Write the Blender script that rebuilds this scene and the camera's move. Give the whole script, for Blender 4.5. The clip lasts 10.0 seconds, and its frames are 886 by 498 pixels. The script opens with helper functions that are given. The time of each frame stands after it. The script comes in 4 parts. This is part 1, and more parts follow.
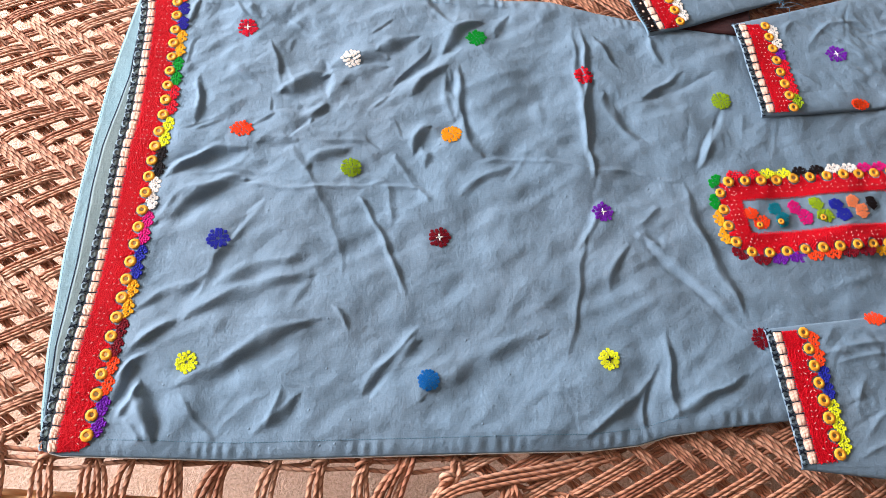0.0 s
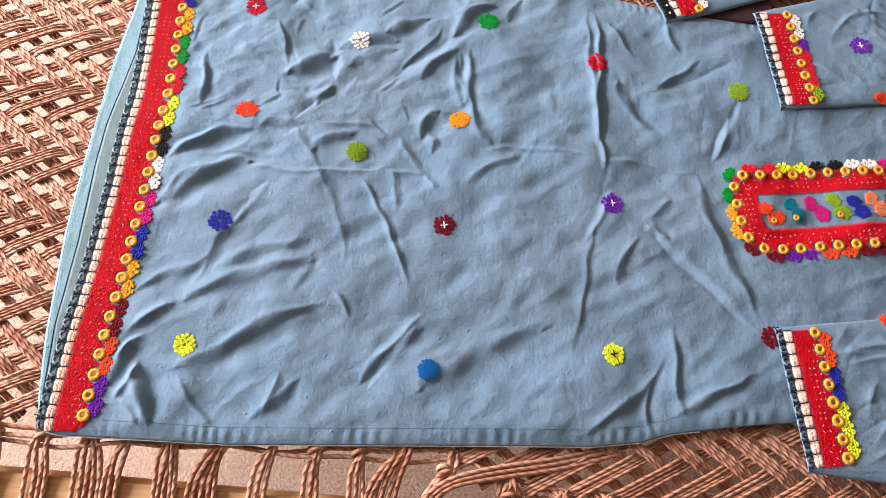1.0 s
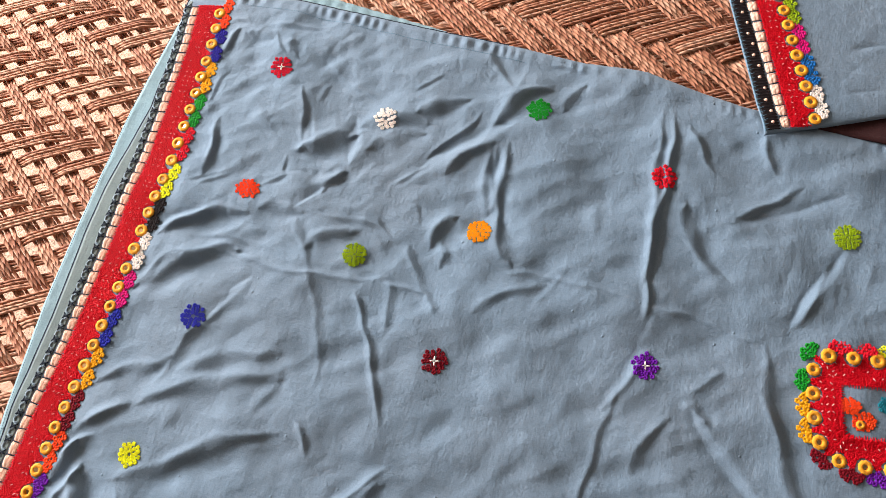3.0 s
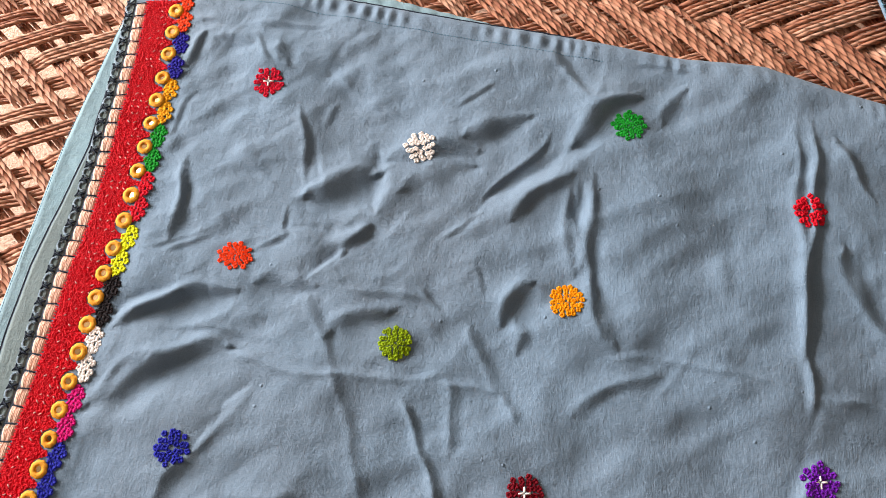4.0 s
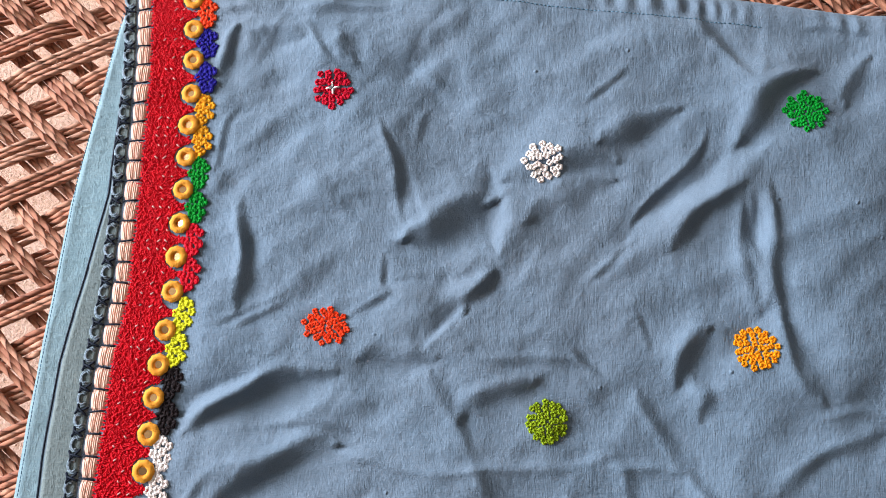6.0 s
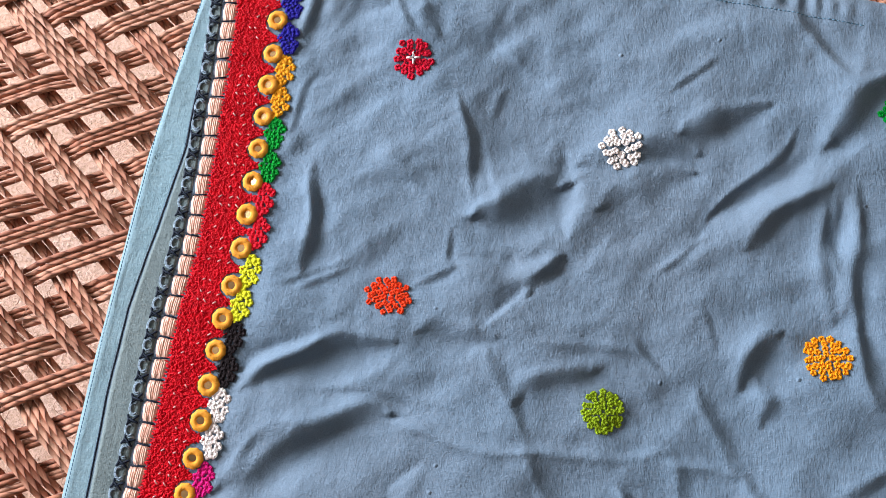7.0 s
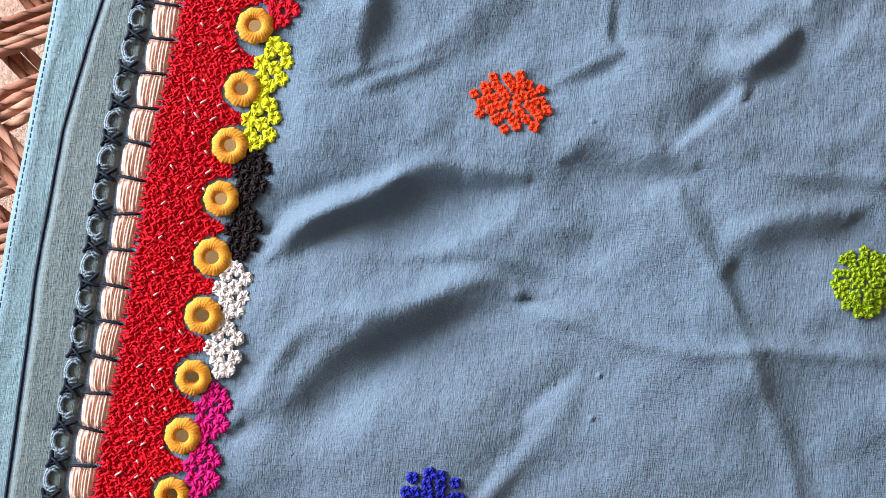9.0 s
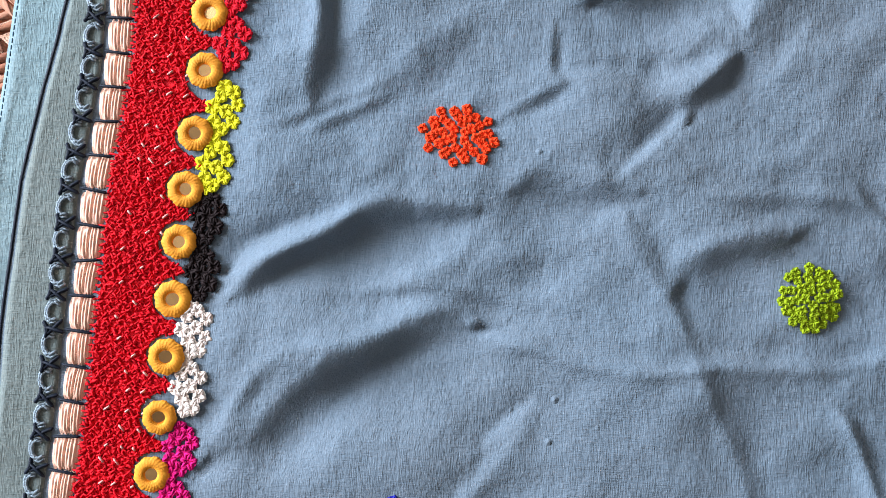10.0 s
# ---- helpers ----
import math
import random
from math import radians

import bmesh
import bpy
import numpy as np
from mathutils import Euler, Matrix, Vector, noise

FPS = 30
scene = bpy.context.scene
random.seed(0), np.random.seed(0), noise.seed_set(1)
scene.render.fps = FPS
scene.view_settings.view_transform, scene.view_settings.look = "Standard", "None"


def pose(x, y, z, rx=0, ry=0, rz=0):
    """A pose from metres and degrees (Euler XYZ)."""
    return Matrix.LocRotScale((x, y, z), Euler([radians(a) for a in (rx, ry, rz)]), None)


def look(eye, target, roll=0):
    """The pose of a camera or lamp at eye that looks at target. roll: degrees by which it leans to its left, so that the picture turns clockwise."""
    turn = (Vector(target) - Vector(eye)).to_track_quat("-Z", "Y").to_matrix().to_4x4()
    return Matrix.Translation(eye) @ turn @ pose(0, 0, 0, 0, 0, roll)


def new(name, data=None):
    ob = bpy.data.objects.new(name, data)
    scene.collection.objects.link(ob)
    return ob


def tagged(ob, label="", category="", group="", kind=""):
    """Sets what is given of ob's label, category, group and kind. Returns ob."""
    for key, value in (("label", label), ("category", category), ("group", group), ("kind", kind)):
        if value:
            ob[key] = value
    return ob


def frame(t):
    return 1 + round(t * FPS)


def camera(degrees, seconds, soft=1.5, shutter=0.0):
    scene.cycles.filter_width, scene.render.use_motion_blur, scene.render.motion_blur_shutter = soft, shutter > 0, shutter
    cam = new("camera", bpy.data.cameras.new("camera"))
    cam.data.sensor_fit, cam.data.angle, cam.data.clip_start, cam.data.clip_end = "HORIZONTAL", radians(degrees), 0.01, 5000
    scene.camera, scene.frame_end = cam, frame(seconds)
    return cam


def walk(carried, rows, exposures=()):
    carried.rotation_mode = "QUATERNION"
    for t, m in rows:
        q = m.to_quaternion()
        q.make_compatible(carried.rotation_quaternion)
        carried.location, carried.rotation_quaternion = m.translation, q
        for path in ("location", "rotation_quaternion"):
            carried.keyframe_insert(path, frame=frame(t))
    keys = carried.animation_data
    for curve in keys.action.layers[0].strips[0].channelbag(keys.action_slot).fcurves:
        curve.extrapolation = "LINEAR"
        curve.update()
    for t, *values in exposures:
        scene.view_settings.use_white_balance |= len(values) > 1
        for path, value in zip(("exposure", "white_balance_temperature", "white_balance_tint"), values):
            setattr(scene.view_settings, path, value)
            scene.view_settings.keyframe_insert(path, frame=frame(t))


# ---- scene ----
cam = camera(64.29, 10.0, soft=0.88)
# seconds, place in metres, turn in degrees
PATH = [
    (0, -0.0393, -1.1692, 0.0939, 112.405, -3.413, 0.015),
    (0.5, -0.0372, -1.1680, 0.0944, 112.148, -2.958, 0.698),
    (1, -0.0274, -1.1582, 0.1013, 111.236, -2.140, 1.980),
    (1.5, 0.0250, -1.1457, 0.1584, 109.515, 1.012, 6.729),
    (2, 0.0889, -1.1196, 0.2393, 109.082, 7.384, 11.623),
    (2.2, 0.1063, -1.1168, 0.2526, 107.959, 9.240, 10.044),
    (3.3, 0.0665, -1.0764, 0.3361, 106.882, 9.215, 14.932),
    (3.5, 0.0451, -1.0438, 0.3563, 108.766, 8.818, 15.162),
    (4, -0.0305, -0.9468, 0.4118, 106.409, 5.700, 9.278),
    (4.5, -0.0866, -0.9054, 0.4534, 105.803, 2.507, 7.401),
    (5, -0.0963, -0.8691, 0.4931, 103.071, 3.041, 3.652),
    (5.5, -0.1381, -0.8557, 0.5184, 99.345, 3.434, 1.799),
    (6, -0.1481, -0.8634, 0.5060, 99.992, 2.253, 3.242),
    (6.2, -0.1529, -0.8621, 0.5047, 98.163, 2.851, 4.753),
    (7.3, -0.1676, -0.8605, 0.5002, 98.343, 5.896, 8.980),
    (7.5, -0.1754, -0.8397, 0.4867, 99.480, 6.057, 9.129),
    (8, -0.2255, -0.7876, 0.4655, 96.915, 3.905, 11.210),
    (8.5, -0.2399, -0.7336, 0.4603, 94.688, 1.946, 10.163),
    (9, -0.2443, -0.7022, 0.4674, 92.106, 0.115, 7.256),
    (9.5, -0.2408, -0.6876, 0.4737, 90.333, -0.475, 5.032),
    (10, -0.2302, -0.7082, 0.4834, 91.314, -0.010, 4.967),
]
walk(cam, [(t, pose(0, 0, 0, -90) @ pose(x, y, z, tilt, 0, turn) @ pose(0, 0, 0, 0, 0, roll)) for t, x, y, z, tilt, turn, roll in PATH], exposures=[(0, 0.06, 6230, 8), (1.5, 0.0, 6150, 9), (2.2, -0.1, 6450, 10), (3.5, -0.18, 6900, 10), (4.5, -0.4, 6650, 10), (5.5, -0.48, 6250, 10), (6.2, -0.48, 6100, 10), (7.5, -0.46, 5950, 9), (8.5, -.42, 5950, 9), (10, -.38, 6100, 9)])

# ---- light: area lamp for daylight, in the one large opening of an added bare room ----
world = bpy.data.worlds.new("world")
scene.world = world
world.use_nodes = True
wn = world.node_tree
sky = wn.nodes.new("ShaderNodeTexSky")
sky.sky_type, sky.sun_disc = "NISHITA", False
sky.sun_elevation, sky.sun_rotation = radians(50), radians(150)
wn.links.new(sky.outputs[0], wn.nodes["Background"].inputs[0])
wn.nodes["Background"].inputs[1].default_value = 0.1
WX, WY0, WY1, WZ0, WZ1 = -2.5, 0.5, 2.3, 0.85, 2.05
day = new("daylight", bpy.data.lights.new("daylight", "AREA"))
day.data.shape, day.data.size, day.data.size_y = "RECTANGLE", WY1 - WY0, WZ1 - WZ0
day.data.energy, day.data.color = 335.0, (0.96, 0.98, 1.0)
day.matrix_world = look((WX - 0.05, (WY0 + WY1) / 2, (WZ0 + WZ1) / 2), (3, (WY0 + WY1) / 2, (WZ0 + WZ1) / 2))


# ---- materials ----
def lin(h):
    c = [int(h[i:i + 2], 16) / 255 for i in (1, 3, 5)]
    return tuple(v / 12.92 if v <= 0.04045 else ((v + 0.055) / 1.055) ** 2.4 for v in c) + (1.0,)


class Mat:
    """A small builder of node materials."""

    def __init__(self, name, rough=0.7, sheen=0.0, metal=0.0):
        self.m = bpy.data.materials.new(name)
        self.m.use_nodes = True
        self.t = self.m.node_tree
        self.b = self.t.nodes["Principled BSDF"]
        self.b.inputs["Roughness"].default_value = rough
        self.b.inputs["Metallic"].default_value = metal
        self.b.inputs["Sheen Weight"].default_value = sheen
        self.b.inputs["Specular IOR Level"].default_value = 0.25

    def n(self, kind, **values):
        node = self.t.nodes.new("ShaderNode" + kind)
        for k, v in values.items():
            if k in node.inputs:
                node.inputs[k].default_value = v
        return node

    def math(self, op, a, b=None, c=None):
        node = self.t.nodes.new("ShaderNodeMath")
        node.operation = op
        for i, v in enumerate((a, b, c)):
            if v is None:
                continue
            if isinstance(v, (int, float)):
                node.inputs[i].default_value = v
            else:
                self.t.links.new(v, node.inputs[i])
        return node.outputs[0]

    def link(self, a, b):
        self.t.links.new(a, b)

    def coord(self, which="Object"):
        return self.t.nodes.new("ShaderNodeTexCoord").outputs[which]

    def noise(self, scale, detail=4, vec=None, rough=0.55):
        node = self.n("TexNoise", Scale=scale, Detail=detail, Roughness=rough)
        self.link(vec if vec is not None else self.coord(), node.inputs["Vector"])
        return node.outputs["Fac"]

    def ramp(self, fac, stops):
        node = self.t.nodes.new("ShaderNodeValToRGB")
        while len(node.color_ramp.elements) < len(stops):
            node.color_ramp.elements.new(0.5)
        for e, (p, c) in zip(node.color_ramp.elements, stops):
            e.position, e.color = p, c
        self.link(fac, node.inputs[0])
        return node.outputs[0]

    def mix(self, fac, a, b, mode="MIX"):
        node = self.t.nodes.new("ShaderNodeMix")
        node.data_type, node.blend_type = "RGBA", mode
        for sock, v in ((node.inputs[0], fac), (node.inputs[6], a), (node.inputs[7], b)):
            if isinstance(v, (int, float, tuple)):
                sock.default_value = v
            else:
                self.link(v, sock)
        return node.outputs[2]

    def bump(self, height, dist, strength=1.0, after=None):
        node = self.n("Bump", Strength=strength, Distance=dist)
        self.link(height, node.inputs["Height"])
        if after is not None:
            self.link(after, node.inputs["Normal"])
        self.link(node.outputs[0], self.b.inputs["Normal"])
        return node.outputs[0]

    def color(self, c):
        if isinstance(c, tuple):
            self.b.inputs["Base Color"].default_value = c
        else:
            self.link(c, self.b.inputs["Base Color"])


def scaled(c, k):
    return tuple(min(1.0, v * k) for v in c[:3]) + (1.0,)


def cloth_material(name, base):
    """Hand-woven cotton: a blue warp over a greyer, browner weft, slubs and pills."""
    m = Mat(name, 0.85, sheen=0.1)
    fine = []
    for sc in ((1, 0.06, 1), (0.06, 1, 1)):
        st = m.n("Mapping")
        st.inputs["Scale"].default_value = sc
        m.link(m.coord(), st.inputs[0])
        fine.append(m.noise(2500, 1, st.outputs[0]))
        fine.append(m.noise(420, 3, st.outputs[0]))
    weave = m.math("ADD", fine[0], fine[2])
    slubs = m.math("ADD", m.math("POWER", fine[1], 2.0), m.math("POWER", fine[3], 2.0))
    big = m.noise(9, 4)
    c = m.ramp(big, [(0.3, scaled(base, 0.94)), (0.7, scaled(base, 1.06))])
    weft = (base[0] * 1.25, base[1] * 0.92, base[2] * 0.78, 1.0)
    c = m.mix(m.math("MULTIPLY", fine[2], 0.6), c, weft)
    c = m.mix(m.ramp(m.noise(5.5, 3), [(0.42, (0, 0, 0, 1)), (0.68, (0.34, 0.34, 0.34, 1))]), c, weft)
    c = m.mix(m.math("MULTIPLY", slubs, 0.2), c, scaled(base, 1.55))
    c = m.mix(m.math("MULTIPLY_ADD", weave, -0.55, 0.73), c, scaled(base, 0.4))
    m.color(c)
    v = m.n("TexVoronoi", Scale=70.0)
    m.link(m.coord(), v.inputs["Vector"])
    sep = m.n("SeparateColor")
    m.link(v.outputs["Color"], sep.inputs[0])
    pill = m.math("MULTIPLY", m.math("MAXIMUM", m.math("SUBTRACT", 0.10, v.outputs["Distance"]), 0.0), m.math("GREATER_THAN", sep.outputs[0], 0.78))
    first = m.bump(m.math("ADD", weave, m.math("MULTIPLY", slubs, 0.8)), 0.0003, 0.7)
    second = m.bump(pill, 0.012, 0.8, first)
    third = m.bump(m.noise(75, 4, rough=0.6), 0.003, 0.45, second)
    m.bump(m.noise(260, 2), 0.0008, 0.2, third)
    return m.m


def thread_material(name, base, shine=0.75):
    m = Mat(name, shine)
    m.b.inputs["Specular IOR Level"].default_value = 0.15
    g = m.t.nodes.new("ShaderNodeNewGeometry")
    f = m.math("ADD", m.math("MULTIPLY", g.outputs["Random Per Island"], 0.6), m.math("MULTIPLY", m.noise(900, 2), 0.4))
    m.color(m.ramp(f, [(0.1, scaled(base, 0.85)), (0.5, scaled(base, 1.1)), (0.95, scaled(base, 1.35))]))
    m.bump(m.noise(2600, 2), 0.0003, 0.5)
    return m.m


def rope_material():
    m = Mat("coir_rope", 0.8, sheen=0.1)
    uv = m.n("SeparateXYZ")
    m.link(m.coord("UV"), uv.inputs[0])
    info = m.t.nodes.new("ShaderNodeObjectInfo")
    g = m.t.nodes.new("ShaderNodeNewGeometry")
    wob = m.noise(90, 3)
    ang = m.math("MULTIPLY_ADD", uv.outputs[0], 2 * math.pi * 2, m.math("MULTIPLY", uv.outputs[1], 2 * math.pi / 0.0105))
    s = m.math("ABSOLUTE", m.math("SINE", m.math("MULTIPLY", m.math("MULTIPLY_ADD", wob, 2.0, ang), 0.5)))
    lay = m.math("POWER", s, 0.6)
    fib = m.n("CombineXYZ")
    m.link(m.math("MULTIPLY_ADD", uv.outputs[0], 14, m.math("MULTIPLY", uv.outputs[1], 650)), fib.inputs[0])
    m.link(m.math("MULTIPLY", uv.outputs[1], 80), fib.inputs[1])
    fibre = m.noise(1.4, 3, fib.outputs[0])
    isl = m.math("MULTIPLY_ADD", g.outputs["Random Per Island"], 0.45, m.math("MULTIPLY", info.outputs["Random"], 0.25))
    f = m.math("ADD", m.math("MULTIPLY", fibre, 0.45), isl)
    c = m.ramp(f, [(0.15, scaled(lin("#915440"), 0.89)), (0.5, scaled(lin("#c48264"), 0.89)), (0.85, scaled(lin("#e3ae92"), 0.89))])
    # shade in the grooves between twisted strands is put into the colour
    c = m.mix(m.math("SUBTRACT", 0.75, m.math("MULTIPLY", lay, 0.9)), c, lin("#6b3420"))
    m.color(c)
    first = m.bump(lay, 0.0011, 0.9)
    m.bump(fibre, 0.0004, 0.6, first)
    return m.m


def ground_material():
    m = Mat("beaten_earth", 0.95)
    a, b = m.noise(6, 5), m.noise(190, 6, rough=0.7)
    c = m.ramp(a, [(0.3, scaled(lin("#eec2aa"), 0.9)), (0.7, scaled(lin("#f6d4c2"), 0.92))])
    c = m.mix(m.ramp(b, [(0.35, (0.75, 0.75, 0.75, 1)), (0.6, (0, 0, 0, 1))]), c, scaled(lin("#c99a7a"), 0.85))
    m.color(c)
    m.bump(b, 0.008, 0.9)
    return m.m


def plaster_material():
    m = Mat("grey_plaster", 0.9)
    a = m.noise(3, 5)
    m.color(m.ramp(a, [(0.3, lin("#7b756d")), (0.7, lin("#8a847b"))]))
    m.bump(m.noise(70, 5), 0.003, 0.4)
    return m.m


def wood_material():
    m = Mat("pale_wood", 0.6)
    mp = m.n("Mapping")
    mp.inputs["Scale"].default_value = (1, 14, 14)
    m.link(m.coord(), mp.inputs[0])
    gr = m.noise(9, 6, mp.outputs[0], 0.65)
    m.color(m.ramp(gr, [(0.3, lin("#a8744e")), (0.5, lin("#c99566")), (0.7, lin("#d9ac80"))]))
    m.bump(gr, 0.002, 0.5)
    return m.m


BLUE = scaled(lin("#7f98b0"), 0.75)
CLOTH = cloth_material("blue_cotton", BLUE)
BACK = cloth_material("blue_cotton_back", scaled(lin("#8fb0be"), 0.82))
FACING = cloth_material("grey_facing", scaled(lin("#7f9296"), 0.8))
ROPE, EARTH, WOOD, PLASTER = rope_material(), ground_material(), wood_material(), plaster_material()
SEAM = thread_material("seam_thread", lin("#5d7a8e"), 0.8)
DARK = thread_material("navy_thread", lin("#1b2230"), 0.6)
FLECK = thread_material("fleck_thread", lin("#d8a8a4"), 0.6)
SELVAGE = thread_material("selvage_thread", lin("#c9bdb6"), 0.8)
LINING = cloth_material("dark_lining", lin("#3a1a1c"))
RED = thread_material("red_thread", scaled(lin("#d20b20"), 0.97), 0.6)
LOOP_GREY = thread_material("grey_thread", lin("#8795a2"), 0.5)
CREAM = thread_material("cream_thread", lin("#f4c2ae"), 0.5)
GOLD = thread_material("gold_thread", scaled(lin("#f0a032"), 0.9), 0.6)
mm = Mat("shisha_mirror", 0.22, metal=1.0)
mm.color(lin("#e8c08a"))
MIRROR = mm.m
COLOURS = {"coral": "#ff4c22", "indigo": "#2b2391", "gold": "#eea51f", "green": "#16922e", "red": "#dd1a30", "yellow": "#e6e22a", "black": "#231a1c", "white": "#f3e4de",
           "pink": "#d41a78", "blue": "#2b2f9e", "maroon": "#7b1020", "purple": "#6f1f9c", "crimson": "#cc1534", "lime": "#93a81c", "azure": "#1f6cb0", "orange": "#fa9a12", "teal": "#1e7f90", "peach": "#ee8a5e"}
THREAD = {k: thread_material(k + "_thread", lin(v)) for k, v in COLOURS.items()}


# ---- mesh helpers ----
def mesh_of(name, verts, faces, material, smooth=True, uvs=None):
    me = bpy.data.meshes.new(name)
    me.from_pydata([tuple(v) for v in verts], [], [tuple(f) for f in faces])
    if smooth:
        me.polygons.foreach_set("use_smooth", np.ones(len(me.polygons), dtype=bool))
    if uvs is not None:
        layer = me.uv_layers.new(name="UVMap")
        idx = np.zeros(len(me.loops), dtype=np.int32)
        me.loops.foreach_get("vertex_index", idx)
        layer.data.foreach_set("uv", np.asarray(uvs, dtype=np.float32)[idx].ravel())
    me.materials.append(material)
    me.update()
    return me


def put(name, me, parent=None, m=None, label=""):
    ob = new(name, me)
    if parent is not None:
        ob.parent = parent
    if m is not None:
        ob.matrix_basis = m
    return tagged(ob, label)


class Stitches:
    """Collects threads: slim spindles that lie on the cloth."""

    def __init__(self):
        self.v, self.f = [], []

    def add(self, p, ang, length, width, z, rise=0.0006):
        dx, dy = math.cos(ang), math.sin(ang)
        k = len(self.v)
        h = length / 2
        for s, w, up in ((-1, 0, -0.1), (-0.74, 1, 0.8), (0.74, 1, 0.8), (1, 0, -0.1)):
            cx, cy = p[0] + dx * h * s, p[1] + dy * h * s
            if w == 0:
                self.v.append((cx, cy, z + rise * up))
            else:
                r = width / 2
                self.v += [(cx - dy * r, cy + dx * r, z), (cx, cy, z + rise), (cx + dy * r, cy - dx * r, z), (cx, cy, z - rise * 0.5)]
        a, e = k, k + 9
        for i in range(4):
            j = (i + 1) % 4
            self.f += [(a, k + 1 + i, k + 1 + j), (k + 1 + i, k + 5 + i, k + 5 + j, k + 1 + j), (k + 5 + i, e, k + 5 + j)]

    def cross(self, p, size, z, width=0.0011, turn=0.0, rise=0.0007):
        self.add(p, turn + math.pi / 4, size * 1.35, width, z, rise)
        self.add(p, turn - math.pi / 4, size * 1.35, width, z + rise * 0.5, rise)

    def mesh(self, name, material):
        return mesh_of(name, self.v, self.f, material)


def tubes(name, paths, radius, material, sides=6):
    """Ropes along polylines, with their length and turn in the UV map."""
    V, F, U = [], [], []
    for path in paths:
        P = np.asarray(path, dtype=float)
        T = np.gradient(P, axis=0)
        T /= np.linalg.norm(T, axis=1)[:, None] + 1e-12
        S = np.cross(T, (0.0, 0.0, 1.0))
        S[np.linalg.norm(S, axis=1) < 1e-3] = (1.0, 0.0, 0.0)
        S /= np.linalg.norm(S, axis=1)[:, None]
        W = np.cross(S, T)
        L = np.concatenate(([0], np.cumsum(np.linalg.norm(np.diff(P, axis=0), axis=1)))) + random.random()
        k0 = len(V)
        for i in range(len(P)):
            for j in range(sides + 1):
                a = 2 * math.pi * j / sides
                V.append(P[i] + radius * (S[i] * math.cos(a) + W[i] * math.sin(a)))
                U.append((j / sides, L[i]))
        for i in range(len(P) - 1):
            for j in range(sides):
                a = k0 + i * (sides + 1) + j
                F.append((a, a + 1, a + sides + 2, a + sides + 1))
    return mesh_of(name, V, F, material, uvs=U)


# ---- room: walls and ceiling are unseen, added to bound and bounce the daylight ----
def slab(name, lo, hi, material, label, category):
    bm = bmesh.new()
    bmesh.ops.create_cube(bm, size=1)
    bmesh.ops.scale(bm, vec=[h - l for l, h in zip(lo, hi)], verts=bm.verts)
    bmesh.ops.translate(bm, vec=[(l + h) / 2 for l, h in zip(lo, hi)], verts=bm.verts)
    me = bpy.data.meshes.new(name)
    bm.to_mesh(me)
    bm.free()
    me.materials.append(material)
    return tagged(put(name, me), label, category, kind="structure")


RX, RY0, RY1, RZ, T = 2.6, -2.2, 2.7, 2.7, 0.15
slab("floor", (WX - T, RY0 - T, -0.1), (RX + T, RY1 + T, 0.0), EARTH, "pale sandy earthen floor under the cot", "floor")
slab("ceiling", (WX - T, RY0 - T, RZ), (RX + T, RY1 + T, RZ + 0.1), PLASTER, "unseen added ceiling, plain plaster", "ceiling")
slab("wall_north", (WX - T, RY1, 0.0), (RX + T, RY1 + T, RZ), PLASTER, "unseen added wall, plain grey plaster", "wall")
slab("wall_south", (WX - T, RY0 - T, 0.0), (RX + T, RY0, RZ), PLASTER, "unseen added wall, plain grey plaster", "wall")
slab("wall_east", (RX, RY0, 0.0), (RX + T, RY1, RZ), PLASTER, "unseen added wall, plain grey plaster", "wall")
for lo, hi in (((RY0, 0.0), (WY0, RZ)), ((WY1, 0.0), (RY1, RZ)), ((WY0, 0.0), (WY1, WZ0)), ((WY0, WZ1), (WY1, RZ))):
    slab("wall_west", (WX - T, lo[0], lo[1]), (WX, hi[0], hi[1]), PLASTER, "unseen added plaster wall round the open window", "wall")

# ---- rope cot ----
cot = tagged(new("rope_cot"), "low wooden cot strung with woven brown coir rope", "bed")
MAT_Z = 0.4485


def rail_y(x):
    return 0.112 - 0.05 * (x + 0.39)


def beam(name, a, b, half_y, half_z):
    """A bevelled timber from a to b."""
    a, b = Vector(a), Vector(b)
    bm = bmesh.new()
    bmesh.ops.create_cube(bm, size=1)
    bmesh.ops.scale(bm, vec=((b - a).length, half_y * 2, half_z * 2), verts=bm.verts)
    bmesh.ops.bevel(bm, geom=bm.edges[:], offset=0.006, segments=3, affect="EDGES")
    me = bpy.data.meshes.new(name)
    bm.to_mesh(me)
    bm.free()
    me.materials.append(WOOD)
    turn = (b - a).to_track_quat("X", "Z").to_matrix().to_4x4()
    return put(name, me, cot, Matrix.Translation((a + b) / 2) @ turn)


X0, X1, Y1 = -0.78, 1.02, 1.28
beam("side_rail", (X0, rail_y(X0), 0.411), (X1, rail_y(X1), 0.411), 0.026, 0.024)
beam("side_rail", (X0, Y1, 0.411), (X1, Y1, 0.411), 0.026, 0.024)
beam("end_rail", (X0, rail_y(X0) + 0.027, 0.411), (X0, Y1 - 0.027, 0.411), 0.026, 0.024)
beam("end_rail", (X1, rail_y(X1) + 0.027, 0.411), (X1, Y1 - 0.027, 0.411), 0.026, 0.024)
for lx, ly in ((X0, rail_y(X0)), (X1, rail_y(X1)), (X0, Y1), (X1, Y1)):
    beam("leg", (lx, ly, 0.0), (lx, ly, 0.386), 0.03, 0.03)


def mat_low(x):
    return np.interp(x, (X0, -0.02, 0.10, X1), (0.192, 0.182, 0.128, 0.085))


